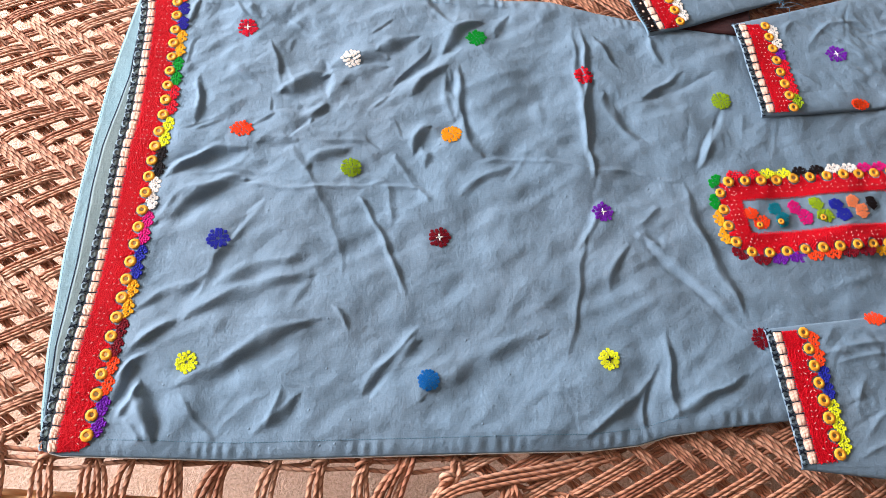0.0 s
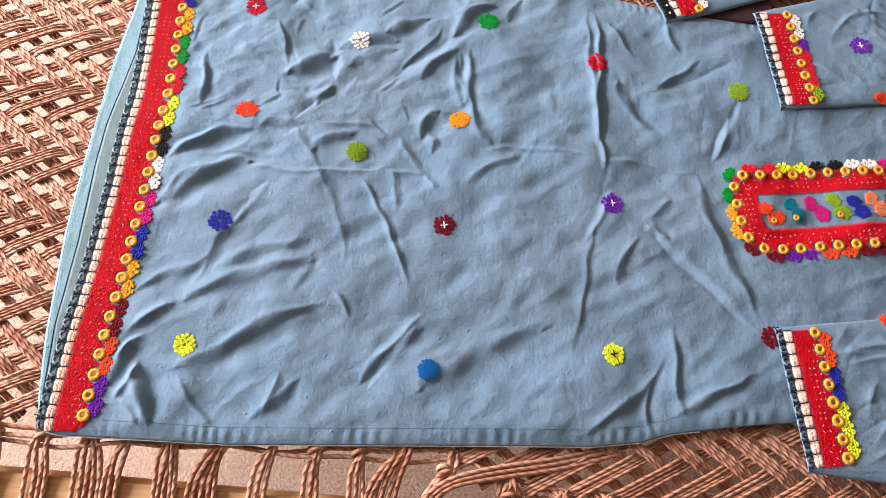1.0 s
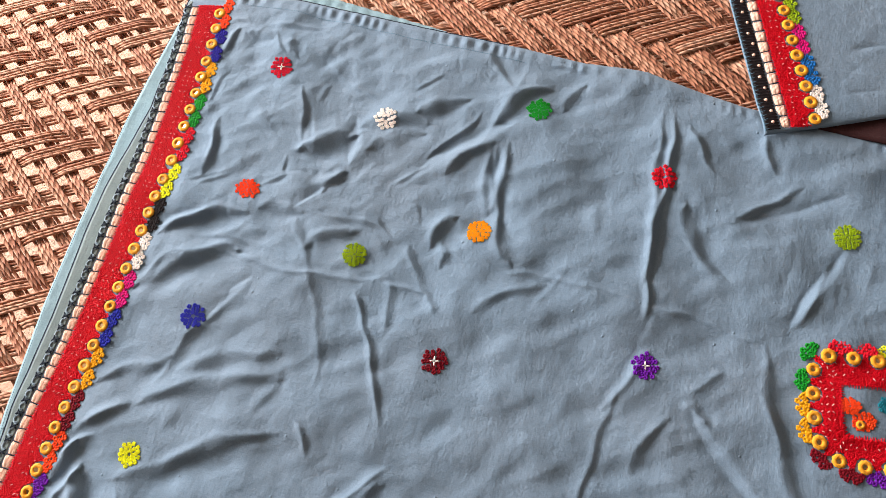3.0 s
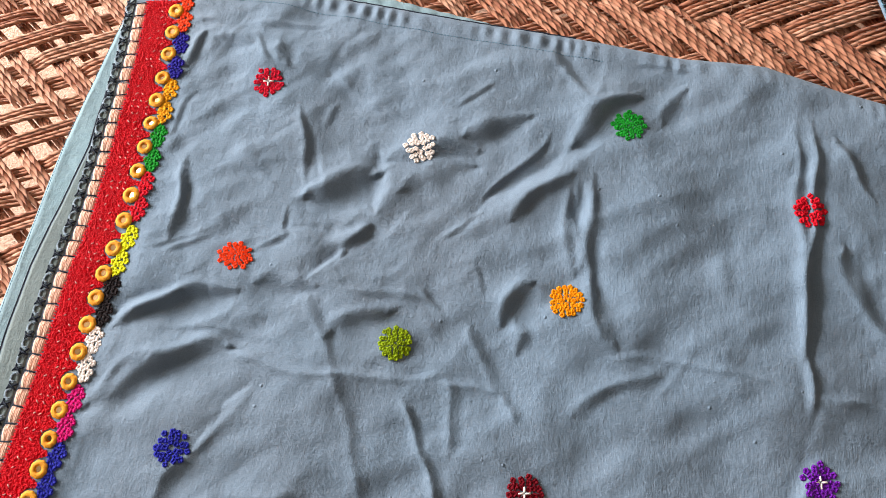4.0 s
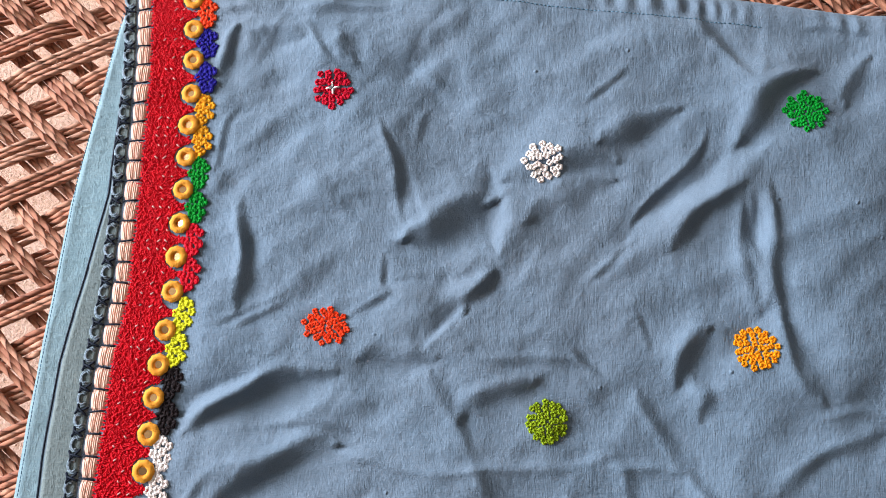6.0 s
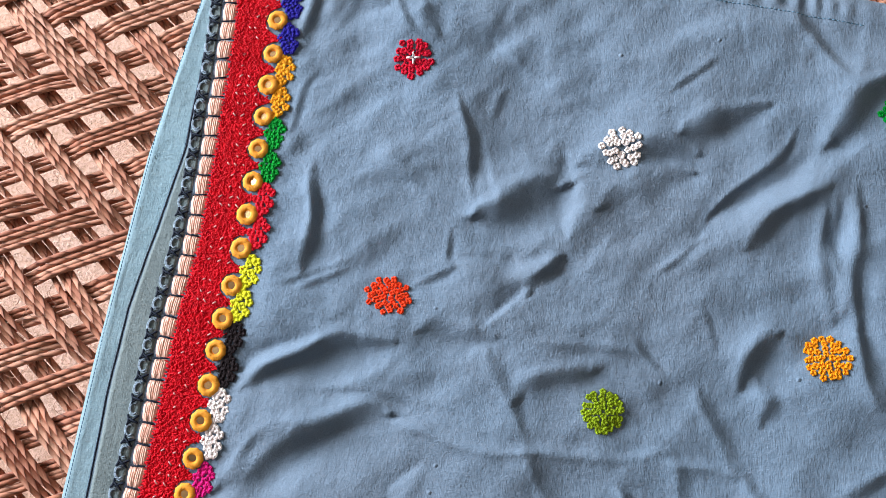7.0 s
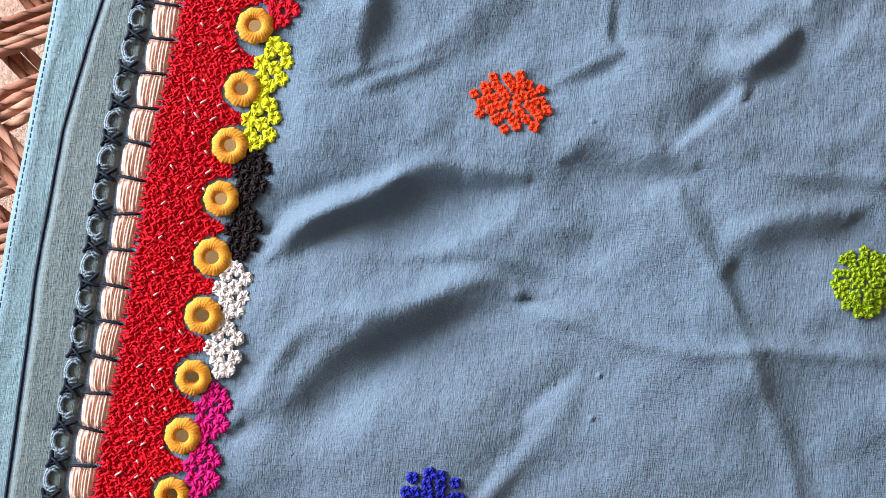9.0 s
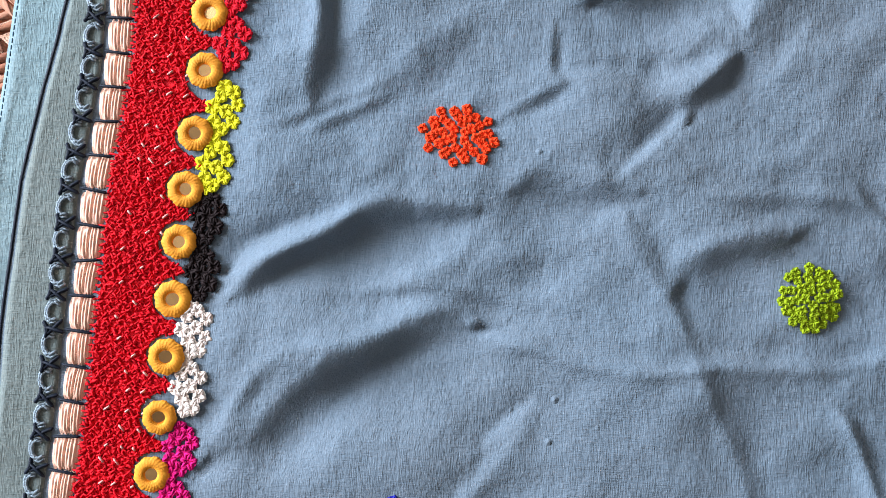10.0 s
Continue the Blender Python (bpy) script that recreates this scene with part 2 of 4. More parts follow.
TW, TF = math.tan(radians(27)), math.tan(radians(-37))
WEFT_STEP, WARP_STEP = 0.026, 0.037
ROPE_R = 0.00185


def crossing(k, j):
    """Where the k-th weft meets the j-th warp."""
    ya, xb = 0.614 - WEFT_STEP * k, -0.445 + WARP_STEP * j
    x = (0.58 - TF * xb - ya - TW * 0.453) / (TW - TF)
    return x, ya + TW * (x + 0.453)


def inside(x, y):
    return X0 + 0.02 < x < X1 - 0.02 and mat_low(x) - 0.004 < y < Y1 - 0.02


def bundle(weft, n):
    nodes = []
    for o in range(-60, 90):
        k, j = (n, o) if weft else (o, n)
        x, y = crossing(k, j)
        if inside(x, y):
            over = (j - k) % 6 in (0, 1, 2)
            nodes.append((x, y, 1 if over == weft else -1))
    if len(nodes) < 2:
        return None
    nodes.sort()
    rng = random.Random(n * 2 + weft)
    way = np.array((1, TW if weft else TF))
    way /= np.linalg.norm(way)
    side = np.array((-way[1], way[0]))
    ends = [(nodes[0][0] - way[0] * 0.018, nodes[0][1] - way[1] * 0.018, 0), *nodes, (nodes[-1][0] + way[0] * 0.018, nodes[-1][1] + way[1] * 0.018, 0)]
    P = np.array(ends)
    d = np.concatenate(([0], np.cumsum(np.hypot(*np.diff(P[:, :2], axis=0).T))))
    q = np.arange(0, d[-1], 0.006)
    cx, cy = np.interp(q, d, P[:, 0]), np.interp(q, d, P[:, 1])
    up = np.interp(q, d, P[:, 2])
    up = np.sin(up * math.pi / 2)
    count = 4 if rng.random() < 0.75 else 3
    drift = rng.uniform(-0.003, 0.003)
    paths = []
    for r in range(count):
        ph, amp = rng.uniform(0, 6.28), rng.uniform(0.0003, 0.0009)
        off = (r - (count - 1) / 2) * 0.0037 + drift * np.sin(q * 7 + n) + amp * np.sin(q * rng.uniform(18, 40) + ph)
        # floats bunch together, strands spread where they dive
        off = off * (0.93 + 0.12 * (1 - np.abs(up)))
        z = MAT_Z + 0.0030 * up + 0.0006 * np.sin(q * rng.uniform(20, 45) + ph)
        paths.append(np.stack((cx + side[0] * off, cy + side[1] * off, z), axis=1))
    # towards the head of the cot the bundles hold more strands
    for r in range(2):
        keep = (cx > rng.uniform(-0.28, 0.02)) & (cy > 0.62)
        if keep.sum() > 8:
            ph = rng.uniform(0, 6.28)
            off = ((count + 1) / 2 if r == 0 else -(count + 1) / 2 if r == 1 else (count + 3) / 2) * 0.0034 + 0.0006 * np.sin(q * 25 + ph)
            z = MAT_Z + 0.0030 * up - 0.0004 + 0.0005 * np.sin(q * 33 + ph)
            paths.append(np.stack((cx + side[0] * off, cy + side[1] * off, z), axis=1)[keep])
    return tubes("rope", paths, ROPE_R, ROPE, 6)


for n in range(-40, 60):
    for weft in (True, False):
        me = bundle(weft, n)
        if me:
            put("rope", me, cot)

# edge cord and the lashings that tie the mat to the near rail
q = np.arange(X0 + 0.03, X1 - 0.03, 0.006)
edge_y = np.minimum(mat_low(q), 0.166 - 0.01 * (q + 0.3))
for i, o in enumerate((-0.005, 0.0, 0.006)):
    put("edge_cord", tubes("edge_cord", [np.stack((q, edge_y + o + 0.003 * np.sin(q * 21 + 2 * i) + 0.002 * np.sin(q * 57 + i), MAT_Z - 0.0015 + 0.003 * np.sin(q * 35 + 2 * i)), axis=1)], 0.0022, ROPE), cot)
rng = random.Random(5)


def smooth_path(P, step=0.004):
    """A rounded line through a few places."""
    P = np.asarray(P, dtype=float)
    for _ in range(2):
        a, b = P[:-1] * 0.75 + P[1:] * 0.25, P[:-1] * 0.25 + P[1:] * 0.75
        P = np.concatenate((P[:1], np.stack((a, b), axis=1).reshape(-1, 3), P[-1:]))
    d = np.concatenate(([0], np.cumsum(np.linalg.norm(np.diff(P, axis=0), axis=1))))
    q = np.arange(0, d[-1], step)
    return np.stack([np.interp(q, d, P[:, c]) for c in range(3)], axis=1)


lx = X0 + 0.05
while lx < X1 - 0.05:
    paths = []
    n = rng.choice((3, 4, 5, 6))
    lean = rng.uniform(-0.030, 0.004)
    low = float(mat_low(lx))
    ry = rail_y(lx)
    for i in range(n):
        o = i - (n - 1) / 2
        xs, ys = lx + o * 0.002 + rng.uniform(-0.002, 0.002), low + rng.uniform(-0.003, 0.006)
        xe = lx + lean + o * rng.uniform(0.0046, 0.0075)
        wob = rng.uniform(-0.004, 0.004)
        mid = (ys + ry + 0.03) / 2
        paths.append(smooth_path([(xs, ys, MAT_Z + 0.001), (xs + wob, mid + 0.010, MAT_Z + 0.003 + 0.001 * i), (xs + (xe - xs) * 0.55 - wob, mid - 0.006, MAT_Z - 0.001 + 0.002 * (i % 2)), (xe, ry + 0.026, 0.4405), (xe, ry, 0.4385), (xe + 0.001, ry - 0.026, 0.4385), (xe + 0.001, ry - 0.0295, 0.428), (xe + 0.002, ry - 0.0295, 0.392), (xe + 0.003, ry - 0.022, 0.3835), (xe + 0.004, ry + 0.02, 0.3835)]))
    if rng.random() < 0.65:
        for i in range(2):
            a = np.linspace(0, 2 * math.pi, 18)
            paths.append(np.stack((lx + lean * 0.35 + 0.007 * np.cos(a), low - 0.016 - i * 0.0044 + 0.003 * np.sin(a + i), MAT_Z + 0.0005 + 0.006 * np.sin(a)), axis=1))
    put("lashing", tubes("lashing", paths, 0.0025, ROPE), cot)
    lx += rng.uniform(0.036, 0.056)

# a slack loop of the tightening cord
paths = [smooth_path([(-0.03 + o, 0.06, 0.432), (-0.022 + o, 0.105, 0.446), (0.0 + o * 0.6, 0.137 - o * 0.5, 0.455), (0.05, 0.152 - o, 0.456), (0.12, 0.163 - o, 0.453), (0.18, 0.180 - o, 0.449)]) for o in (0.0, 0.005, 0.010)]
put("slack_cord", tubes("slack_cord", paths, 0.0022, ROPE), cot)

# ---- the dress ----
BASE = 0.4630
YL = [0.16, 0.185, 0.266, 0.32, 0.41, 0.43, 0.5, 0.54, 0.6, 0.68, 0.74, 0.79]
WHITE = [-0.369, -0.370, -0.366, -0.361, -0.357, -0.356, -0.355, -0.352, -0.353, -0.356, -0.363, -0.365]


def white_x(y):
    return np.interp(y, YL, WHITE)


def left_x(y):
    return np.interp(y, [0.16, 0.185, 0.27, 0.36, 0.45, 0.5, 0.55, 0.6, 0.68, 0.74, 0.78], [-0.374, -0.377, -0.382, -0.379, -0.380, -0.378, -0.371, -0.364, -0.364, -0.371, -0.372])


def near_y(x):
    return np.interp(x, [-0.38, -0.358, -0.2, 0.01, 0.15, 0.2, 0.231, 0.295, 0.35, 0.45, 0.8], [0.172, 0.167, 0.164, 0.171, 0.175, 0.181, 0.190, 0.199, 0.205, 0.215, 0.22])


def far_y(x):
    return np.interp(x, [-0.38, -0.36, -0.33, -0.24, -0.1, 0.0, 0.08, 0.143, 0.18, 0.235, 0.3, 0.45, 0.8], [0.738, 0.744, 0.760, 0.760, 0.748, 0.742, 0.734, 0.734, 0.724, 0.711, 0.702, 0.69, 0.70])


# creases: start, end, width and height in millimetres
CREASES = [  # thin creases across the lower half
    (-0.224, 0.46, -0.069, 0.463, 3, 2), (-0.068, 0.462, -0.024, 0.46, 3, 2), (-0.024, 0.46, -0.013, 0.442, 3, 2),
    (-0.09, 0.445, -0.073, 0.415, 2.5, 2.5), (-0.077, 0.414, -0.037, 0.341, 3, 3), (-0.112, 0.319, -0.093, 0.297, 3, 2.5),
    (-0.197, 0.439, -0.226, 0.388, 4, 2), (-0.226, 0.388, -0.255, 0.328, 5, 2), (-0.305, 0.277, -0.268, 0.298, 5, 3),
    (-0.319, 0.241, -0.297, 0.263, 3, 3.5), (-0.296, 0.234, -0.308, 0.204, 3, 4), (-0.306, 0.201, -0.283, 0.181, 3, 3),
]
CREASES += [  # thin creases across the lower half
    (-0.257, 0.224, -0.223, 0.188, 2.5, 1.5), (-0.157, 0.232, -0.169, 0.198, 4, 2), (-0.065, 0.257, -0.022, 0.294, 4, 3),
    (-0.144, 0.474, -0.106, 0.351, 4, 1.2), (-0.061, 0.462, -0.054, 0.415, 4, 1.5),
]
CREASES += [  # thin creases across the upper half
    (0.169, 0.674, 0.179, 0.519, 4, 5), (0.258, 0.678, 0.278, 0.644, 4, 3), (0.249, 0.59, 0.334, 0.628, 5, -3),
    (0.339, 0.567, 0.303, 0.502, 4, 2.5), (0.013, 0.593, 0.016, 0.552, 5, 3.5), (0.044, 0.494, 0.182, 0.487, 3, 1.5),
    (0.183, 0.485, 0.267, 0.482, 3, 1.5), (0.157, 0.39, 0.179, 0.447, 4, 2.5), (0.176, 0.478, 0.176, 0.51, 3, 2.5),
]
CREASES += [  # thin creases across the upper half
    (0.222, 0.413, 0.241, 0.393, 4, 3.5), (0.251, 0.444, 0.221, 0.424, 5, 2),
]

# folds: half width in millimetres, steepness of the side turned from the window, and the line
FOLDS = [
    (5.8, .54, (-0.300, 0.467), (-0.282, 0.481), (-0.262, 0.492), (-0.242, 0.500), (-0.224, 0.503)),
    (9.7, .48, (-0.303, 0.410), (-0.285, 0.425), (-0.268, 0.441), (-0.244, 0.454), (-0.222, 0.461)),
    (3.6, .25, (-0.289, 0.466), (-0.263, 0.470), (-0.237, 0.473), (-0.211, 0.473), (-0.184, 0.470), (-0.158, 0.465)),
    (4.9, .42, (-0.282, 0.594), (-0.278, 0.575), (-0.277, 0.555), (-0.278, 0.541)),
    (1.9, .35, (-0.302, 0.524), (-0.286, 0.529), (-0.276, 0.535), (-0.252, 0.547)),
    (1.9, .3, (-0.280, 0.525), (-0.270, 0.530), (-0.253, 0.540)),
    (2.4, .4, (-0.199, 0.572), (-0.197, 0.556), (-0.190, 0.549)),
    (2.9, .3, (-0.214, 0.535), (-0.197, 0.545), (-0.190, 0.550)),
]
FOLDS += [
    (9.7, .48, (-0.182, 0.581), (-0.169, 0.582), (-0.153, 0.597), (-0.143, 0.602)),
    (2.3, .3, (-0.168, 0.522), (-0.158, 0.532), (-0.149, 0.540)),
    (5.8, .42, (-0.146, 0.545), (-0.139, 0.556), (-0.136, 0.562)),
    (6.5, .3, (-0.202, 0.511), (-0.184, 0.513), (-0.168, 0.514)),
    (4.6, .25, (-0.164, 0.505), (-0.152, 0.489), (-0.145, 0.473)),
    (7.6, .3, (-0.143, 0.486), (-0.130, 0.496), (-0.113, 0.503)),
    (3.5, .3, (-0.140, 0.513), (-0.115, 0.516), (-0.089, 0.515), (-0.076, 0.511)),
    (2.0, .5, (-0.087, 0.523), (-0.079, 0.514), (-0.072, 0.509)),
    (1.9, .5, (-0.081, 0.563), (-0.068, 0.573), (-0.059, 0.583)),
    (3.2, .5, (-0.059, 0.587), (-0.048, 0.609), (-0.033, 0.621), (-0.013, 0.644), (-0.010, 0.659)),
]
FOLDS += [
    (7.2, .42, (0.009, 0.653), (0.020, 0.669), (0.032, 0.687), (0.047, 0.692)),
    (5.7, .36, (-0.031, 0.587), (-0.012, 0.608), (0.004, 0.621)),
    (2.5, .3, (0.011, 0.622), (0.014, 0.596)),
    (4.2, .36, (0.024, 0.625), (0.025, 0.600), (0.028, 0.550), (0.033, 0.526), (0.038, 0.512)),
    (8.1, .3, (-0.125, 0.620), (-0.106, 0.627), (-0.084, 0.631), (-0.068, 0.634)),
    (8.1, .26, (-0.112, 0.597), (-0.093, 0.611), (-0.071, 0.621)),
    (3.3, .42, (-0.205, 0.654), (-0.197, 0.635), (-0.190, 0.612), (-0.187, 0.590)),
    (3.0, .3, (-0.182, 0.643), (-0.177, 0.658)),
    (3.4, .3, (-0.191, 0.690), (-0.174, 0.672), (-0.148, 0.661), (-0.118, 0.648)),
    (1.8, .5, (-0.255, 0.716), (-0.248, 0.704), (-0.242, 0.694), (-0.232, 0.685)),
]
FOLDS += [
    (5.7, .36, (-0.279, 0.704), (-0.262, 0.704)),
    (3.6, .3, (-0.267, 0.720), (-0.243, 0.720), (-0.202, 0.727)),
    (5.6, .3, (-0.231, 0.702), (-0.224, 0.691)),
    (5.0, .4, (-0.305, 0.684), (-0.301, 0.694), (-0.297, 0.705)),
    (2.9, .4, (-0.310, 0.718), (-0.291, 0.719)),
    (2.4, .4, (-0.303, 0.610), (-0.301, 0.627), (-0.299, 0.642), (-0.291, 0.657)),
    (5.4, .45, (-0.028, 0.509), (-0.025, 0.525), (-0.014, 0.535)),
    (4.7, .3, (-0.018, 0.510), (-0.009, 0.501), (-0.015, 0.489)),
    (1.8, .35, (-0.059, 0.542), (-0.050, 0.548), (-0.046, 0.524)),
    (5.9, .25, (-0.048, 0.500), (-0.033, 0.477), (-0.022, 0.463)),
    (4.7, .3, (-0.020, 0.731), (-0.009, 0.717), (0.012, 0.692)),
]
FOLDS += [
    (2.7, .5, (0.044, 0.719), (0.059, 0.724), (0.090, 0.721)),
    (5.2, .3, (0.085, 0.705), (0.071, 0.679)),
    (2.0, .5, (-0.086, 0.667), (-0.073, 0.678), (-0.058, 0.691)),
    (7.2, .3, (-0.071, 0.645), (-0.048, 0.655), (-0.032, 0.665)),
    (4.8, .4, (0.167, 0.693), (0.169, 0.651), (0.173, 0.585), (0.176, 0.523), (0.178, 0.475)),
    (4.9, .35, (0.196, 0.676), (0.219, 0.639)),
    (8.1, .3, (0.201, 0.590), (0.218, 0.548), (0.236, 0.533)),
    (4.8, .42, (0.299, 0.628), (0.272, 0.604), (0.246, 0.587)),
    (5.1, -0.4, (0.344, 0.575), (0.324, 0.536), (0.302, 0.500)),
    (5.0, -0.38, (0.223, 0.415), (0.241, 0.387), (0.274, 0.352), (0.304, 0.323), (0.323, 0.298)),
]
FOLDS += [
    (7.0, .3, (0.285, 0.471), (0.292, 0.428), (0.310, 0.379), (0.331, 0.314)),
    (4.0, .28, (0.164, 0.416), (0.155, 0.360), (0.146, 0.308), (0.133, 0.261)),
    (5.1, .25, (0.208, 0.391), (0.191, 0.362), (0.185, 0.345)),
    (5.0, .35, (0.006, 0.615), (0.011, 0.579), (0.015, 0.553)),
    (7.1, .25, (0.028, 0.542), (0.046, 0.507)),
    (5.7, .25, (0.027, 0.455), (0.047, 0.470), (0.078, 0.485)),
    (4.2, -0.4, (-0.223, 0.394), (-0.209, 0.417), (-0.194, 0.438)),
    (7.9, .22, (-0.232, 0.339), (-0.191, 0.358), (-0.148, 0.371)),
    (5.0, .25, (-0.307, 0.270), (-0.275, 0.295)),
    (8.0, .36, (-0.256, 0.235), (-0.224, 0.244), (-0.198, 0.265), (-0.161, 0.289), (-0.128, 0.301)),
]
FOLDS += [
    (8.1, .6, (-0.291, 0.229), (-0.282, 0.210), (-0.276, 0.189)),
    (6.1, .5, (-0.307, 0.252), (-0.309, 0.235), (-0.316, 0.224)),
    (6.0, .3, (-0.309, 0.313), (-0.285, 0.326), (-0.258, 0.335), (-0.248, 0.348)),
    (8.5, .3, (-0.254, 0.305), (-0.222, 0.321), (-0.183, 0.337), (-0.143, 0.350)),
    (3.2, .28, (-0.258, 0.216), (-0.235, 0.200), (-0.213, 0.179)),
    (5.4, .3, (-0.174, 0.190), (-0.154, 0.204), (-0.139, 0.226)),
    (8.0, .25, (-0.073, 0.232), (-0.056, 0.249), (-0.023, 0.279)),
    (4.7, .42, (0.242, 0.295), (0.242, 0.259), (0.241, 0.230), (0.242, 0.213)),
    (4.0, .5, (0.214, 0.235), (0.206, 0.213), (0.207, 0.193)),
    (5.3, .42, (0.237, 0.207), (0.278, 0.227), (0.317, 0.248)),
]
FOLDS += [
    (4.7, .32, (0.134, 0.179), (0.170, 0.201), (0.214, 0.235), (0.227, 0.265)),
    (12.8, .16, (-0.011, 0.227), (0.041, 0.256), (0.101, 0.287)),
]
FOLDS += [  # sides turned to the window
    (5.9, -0.28, (-0.301, 0.477), (-0.288, 0.486), (-0.271, 0.495)),
    (6.6, -0.26, (-0.302, 0.407), (-0.290, 0.425), (-0.274, 0.444)),
    (5.1, -0.3, (-0.169, 0.524), (-0.152, 0.538), (-0.135, 0.552)),
    (8.3, -0.28, (-0.053, 0.589), (-0.027, 0.609), (-0.002, 0.629), (0.014, 0.642)),
    (6.4, -0.28, (-0.135, 0.617), (-0.130, 0.597), (-0.131, 0.581)),
    (4.4, -0.3, (0.018, 0.616), (0.019, 0.594), (0.021, 0.569)),
    (4.4, -0.25, (-0.187, 0.554), (-0.162, 0.550), (-0.146, 0.561)),
    (5.2, -0.3, (-0.067, 0.226), (-0.051, 0.252), (-0.029, 0.282)),
]


def smoother(a, lo, hi):
    t = np.clip((a - lo) / (hi - lo), 0, 1)
    return t * t * (3 - 2 * t)


def lean_of(x, y):
    """Which way the rumples run, in radians, over the dress."""
    hem = radians(32)
    mid = radians(28) if y < 0.45 else radians(58)
    side = radians(96 if y > 0.45 else 118)
    k = min(max((x + 0.22) / 0.2, 0), 1)
    k2 = min(max((x - 0.02) / 0.18, 0), 1)
    return (hem * (1 - k) + mid * k) * (1 - k2) + side * k2


rng = random.Random(77)
for n in range(100):
    fx, fy = (rng.uniform(-0.32, 0.0), rng.uniform(0.52, 0.73)) if n > 70 else (rng.uniform(-0.33, 0.62), rng.uniform(0.185, 0.73))
    ang = lean_of(fx, fy) + rng.gauss(0, 0.38)
    ln = rng.uniform(0.018, 0.075)
    wide = rng.choice((2.5, 3, 3, 4, 5, 7, 9))
    h = rng.choice((-1, 1)) * wide * rng.uniform(0.06, 0.20)
    CREASES.append((fx - ln / 2 * math.cos(ang), fy - ln / 2 * math.sin(ang), fx + ln / 2 * math.cos(ang), fy + ln / 2 * math.sin(ang), wide, h))


def crease_field(x, y):
    z = np.zeros_like(x)
    x, y = x + 0.0015 * np.sin(y * 95 + 3 * np.sin(x * 31)) + 0.0004 * np.sin(y * 230 + x * 90), y + 0.0015 * np.sin(x * 88 + 3 * np.sin(y * 37)) + 0.0004 * np.sin(x * 210 - y * 120)
    for i, (ax, ay, bx, by, w, h) in enumerate(CREASES):
        ln = math.hypot(bx - ax, by - ay)
        ux, uy = (bx - ax) / ln, (by - ay) / ln
        pad = 0.006 + 0.0055 * w + 0.28 * ln
        a0, a1 = np.searchsorted(GX, (min(ax, bx) - pad, max(ax, bx) + pad))
        b0, b1 = np.searchsorted(GY, (min(ay, by) - pad, max(ay, by) + pad))
        if a1 <= a0 or b1 <= b0:
            continue
        xs, ys = x[a0:a1, b0:b1], y[a0:a1, b0:b1]
        s = ((xs - ax) * ux + (ys - ay) * uy) / ln
        d = (-(xs - ax) * uy + (ys - ay) * ux) + ln * 0.05 * np.sin(s * 3.4 + i)
        if w < 6:
            taper = smoother(s, -0.15, 0.22) * (1 - smoother(s, 0.75, 1.18))
        else:
            taper = np.cos(np.clip((s - 0.5) / 1.5, -0.5, 0.5) * math.pi) ** 2
        wd = w * 0.001 * (0.4 + 0.5 * taper)
        if w < 6:
            lob = np.exp(-np.abs(d / wd) ** 1.2) - 0.3 * np.exp(-((d - math.copysign(2.1, h) * wd) / (1.4 * wd)) ** 2)
        else:
            # broad folds fall away gently and turn up sharply
            away = d if -uy * 0.8 - ux * 0.6 > 0 else -d
            k0, k1 = (1.7, 0.55) if h < 0 else (1.3, 0.8)
            lob = np.where(away < 0, np.exp(-(away / (k0 * wd)) ** 2), np.exp(-(away / (k1 * wd)) ** 2)) - 0.22 * np.exp(-((away - 1.5 * wd) / (0.8 * wd)) ** 2)
        z[a0:a1, b0:b1] += (1.05 if w < 6 else 1.3) * h * 0.001 * taper * lob
    return z


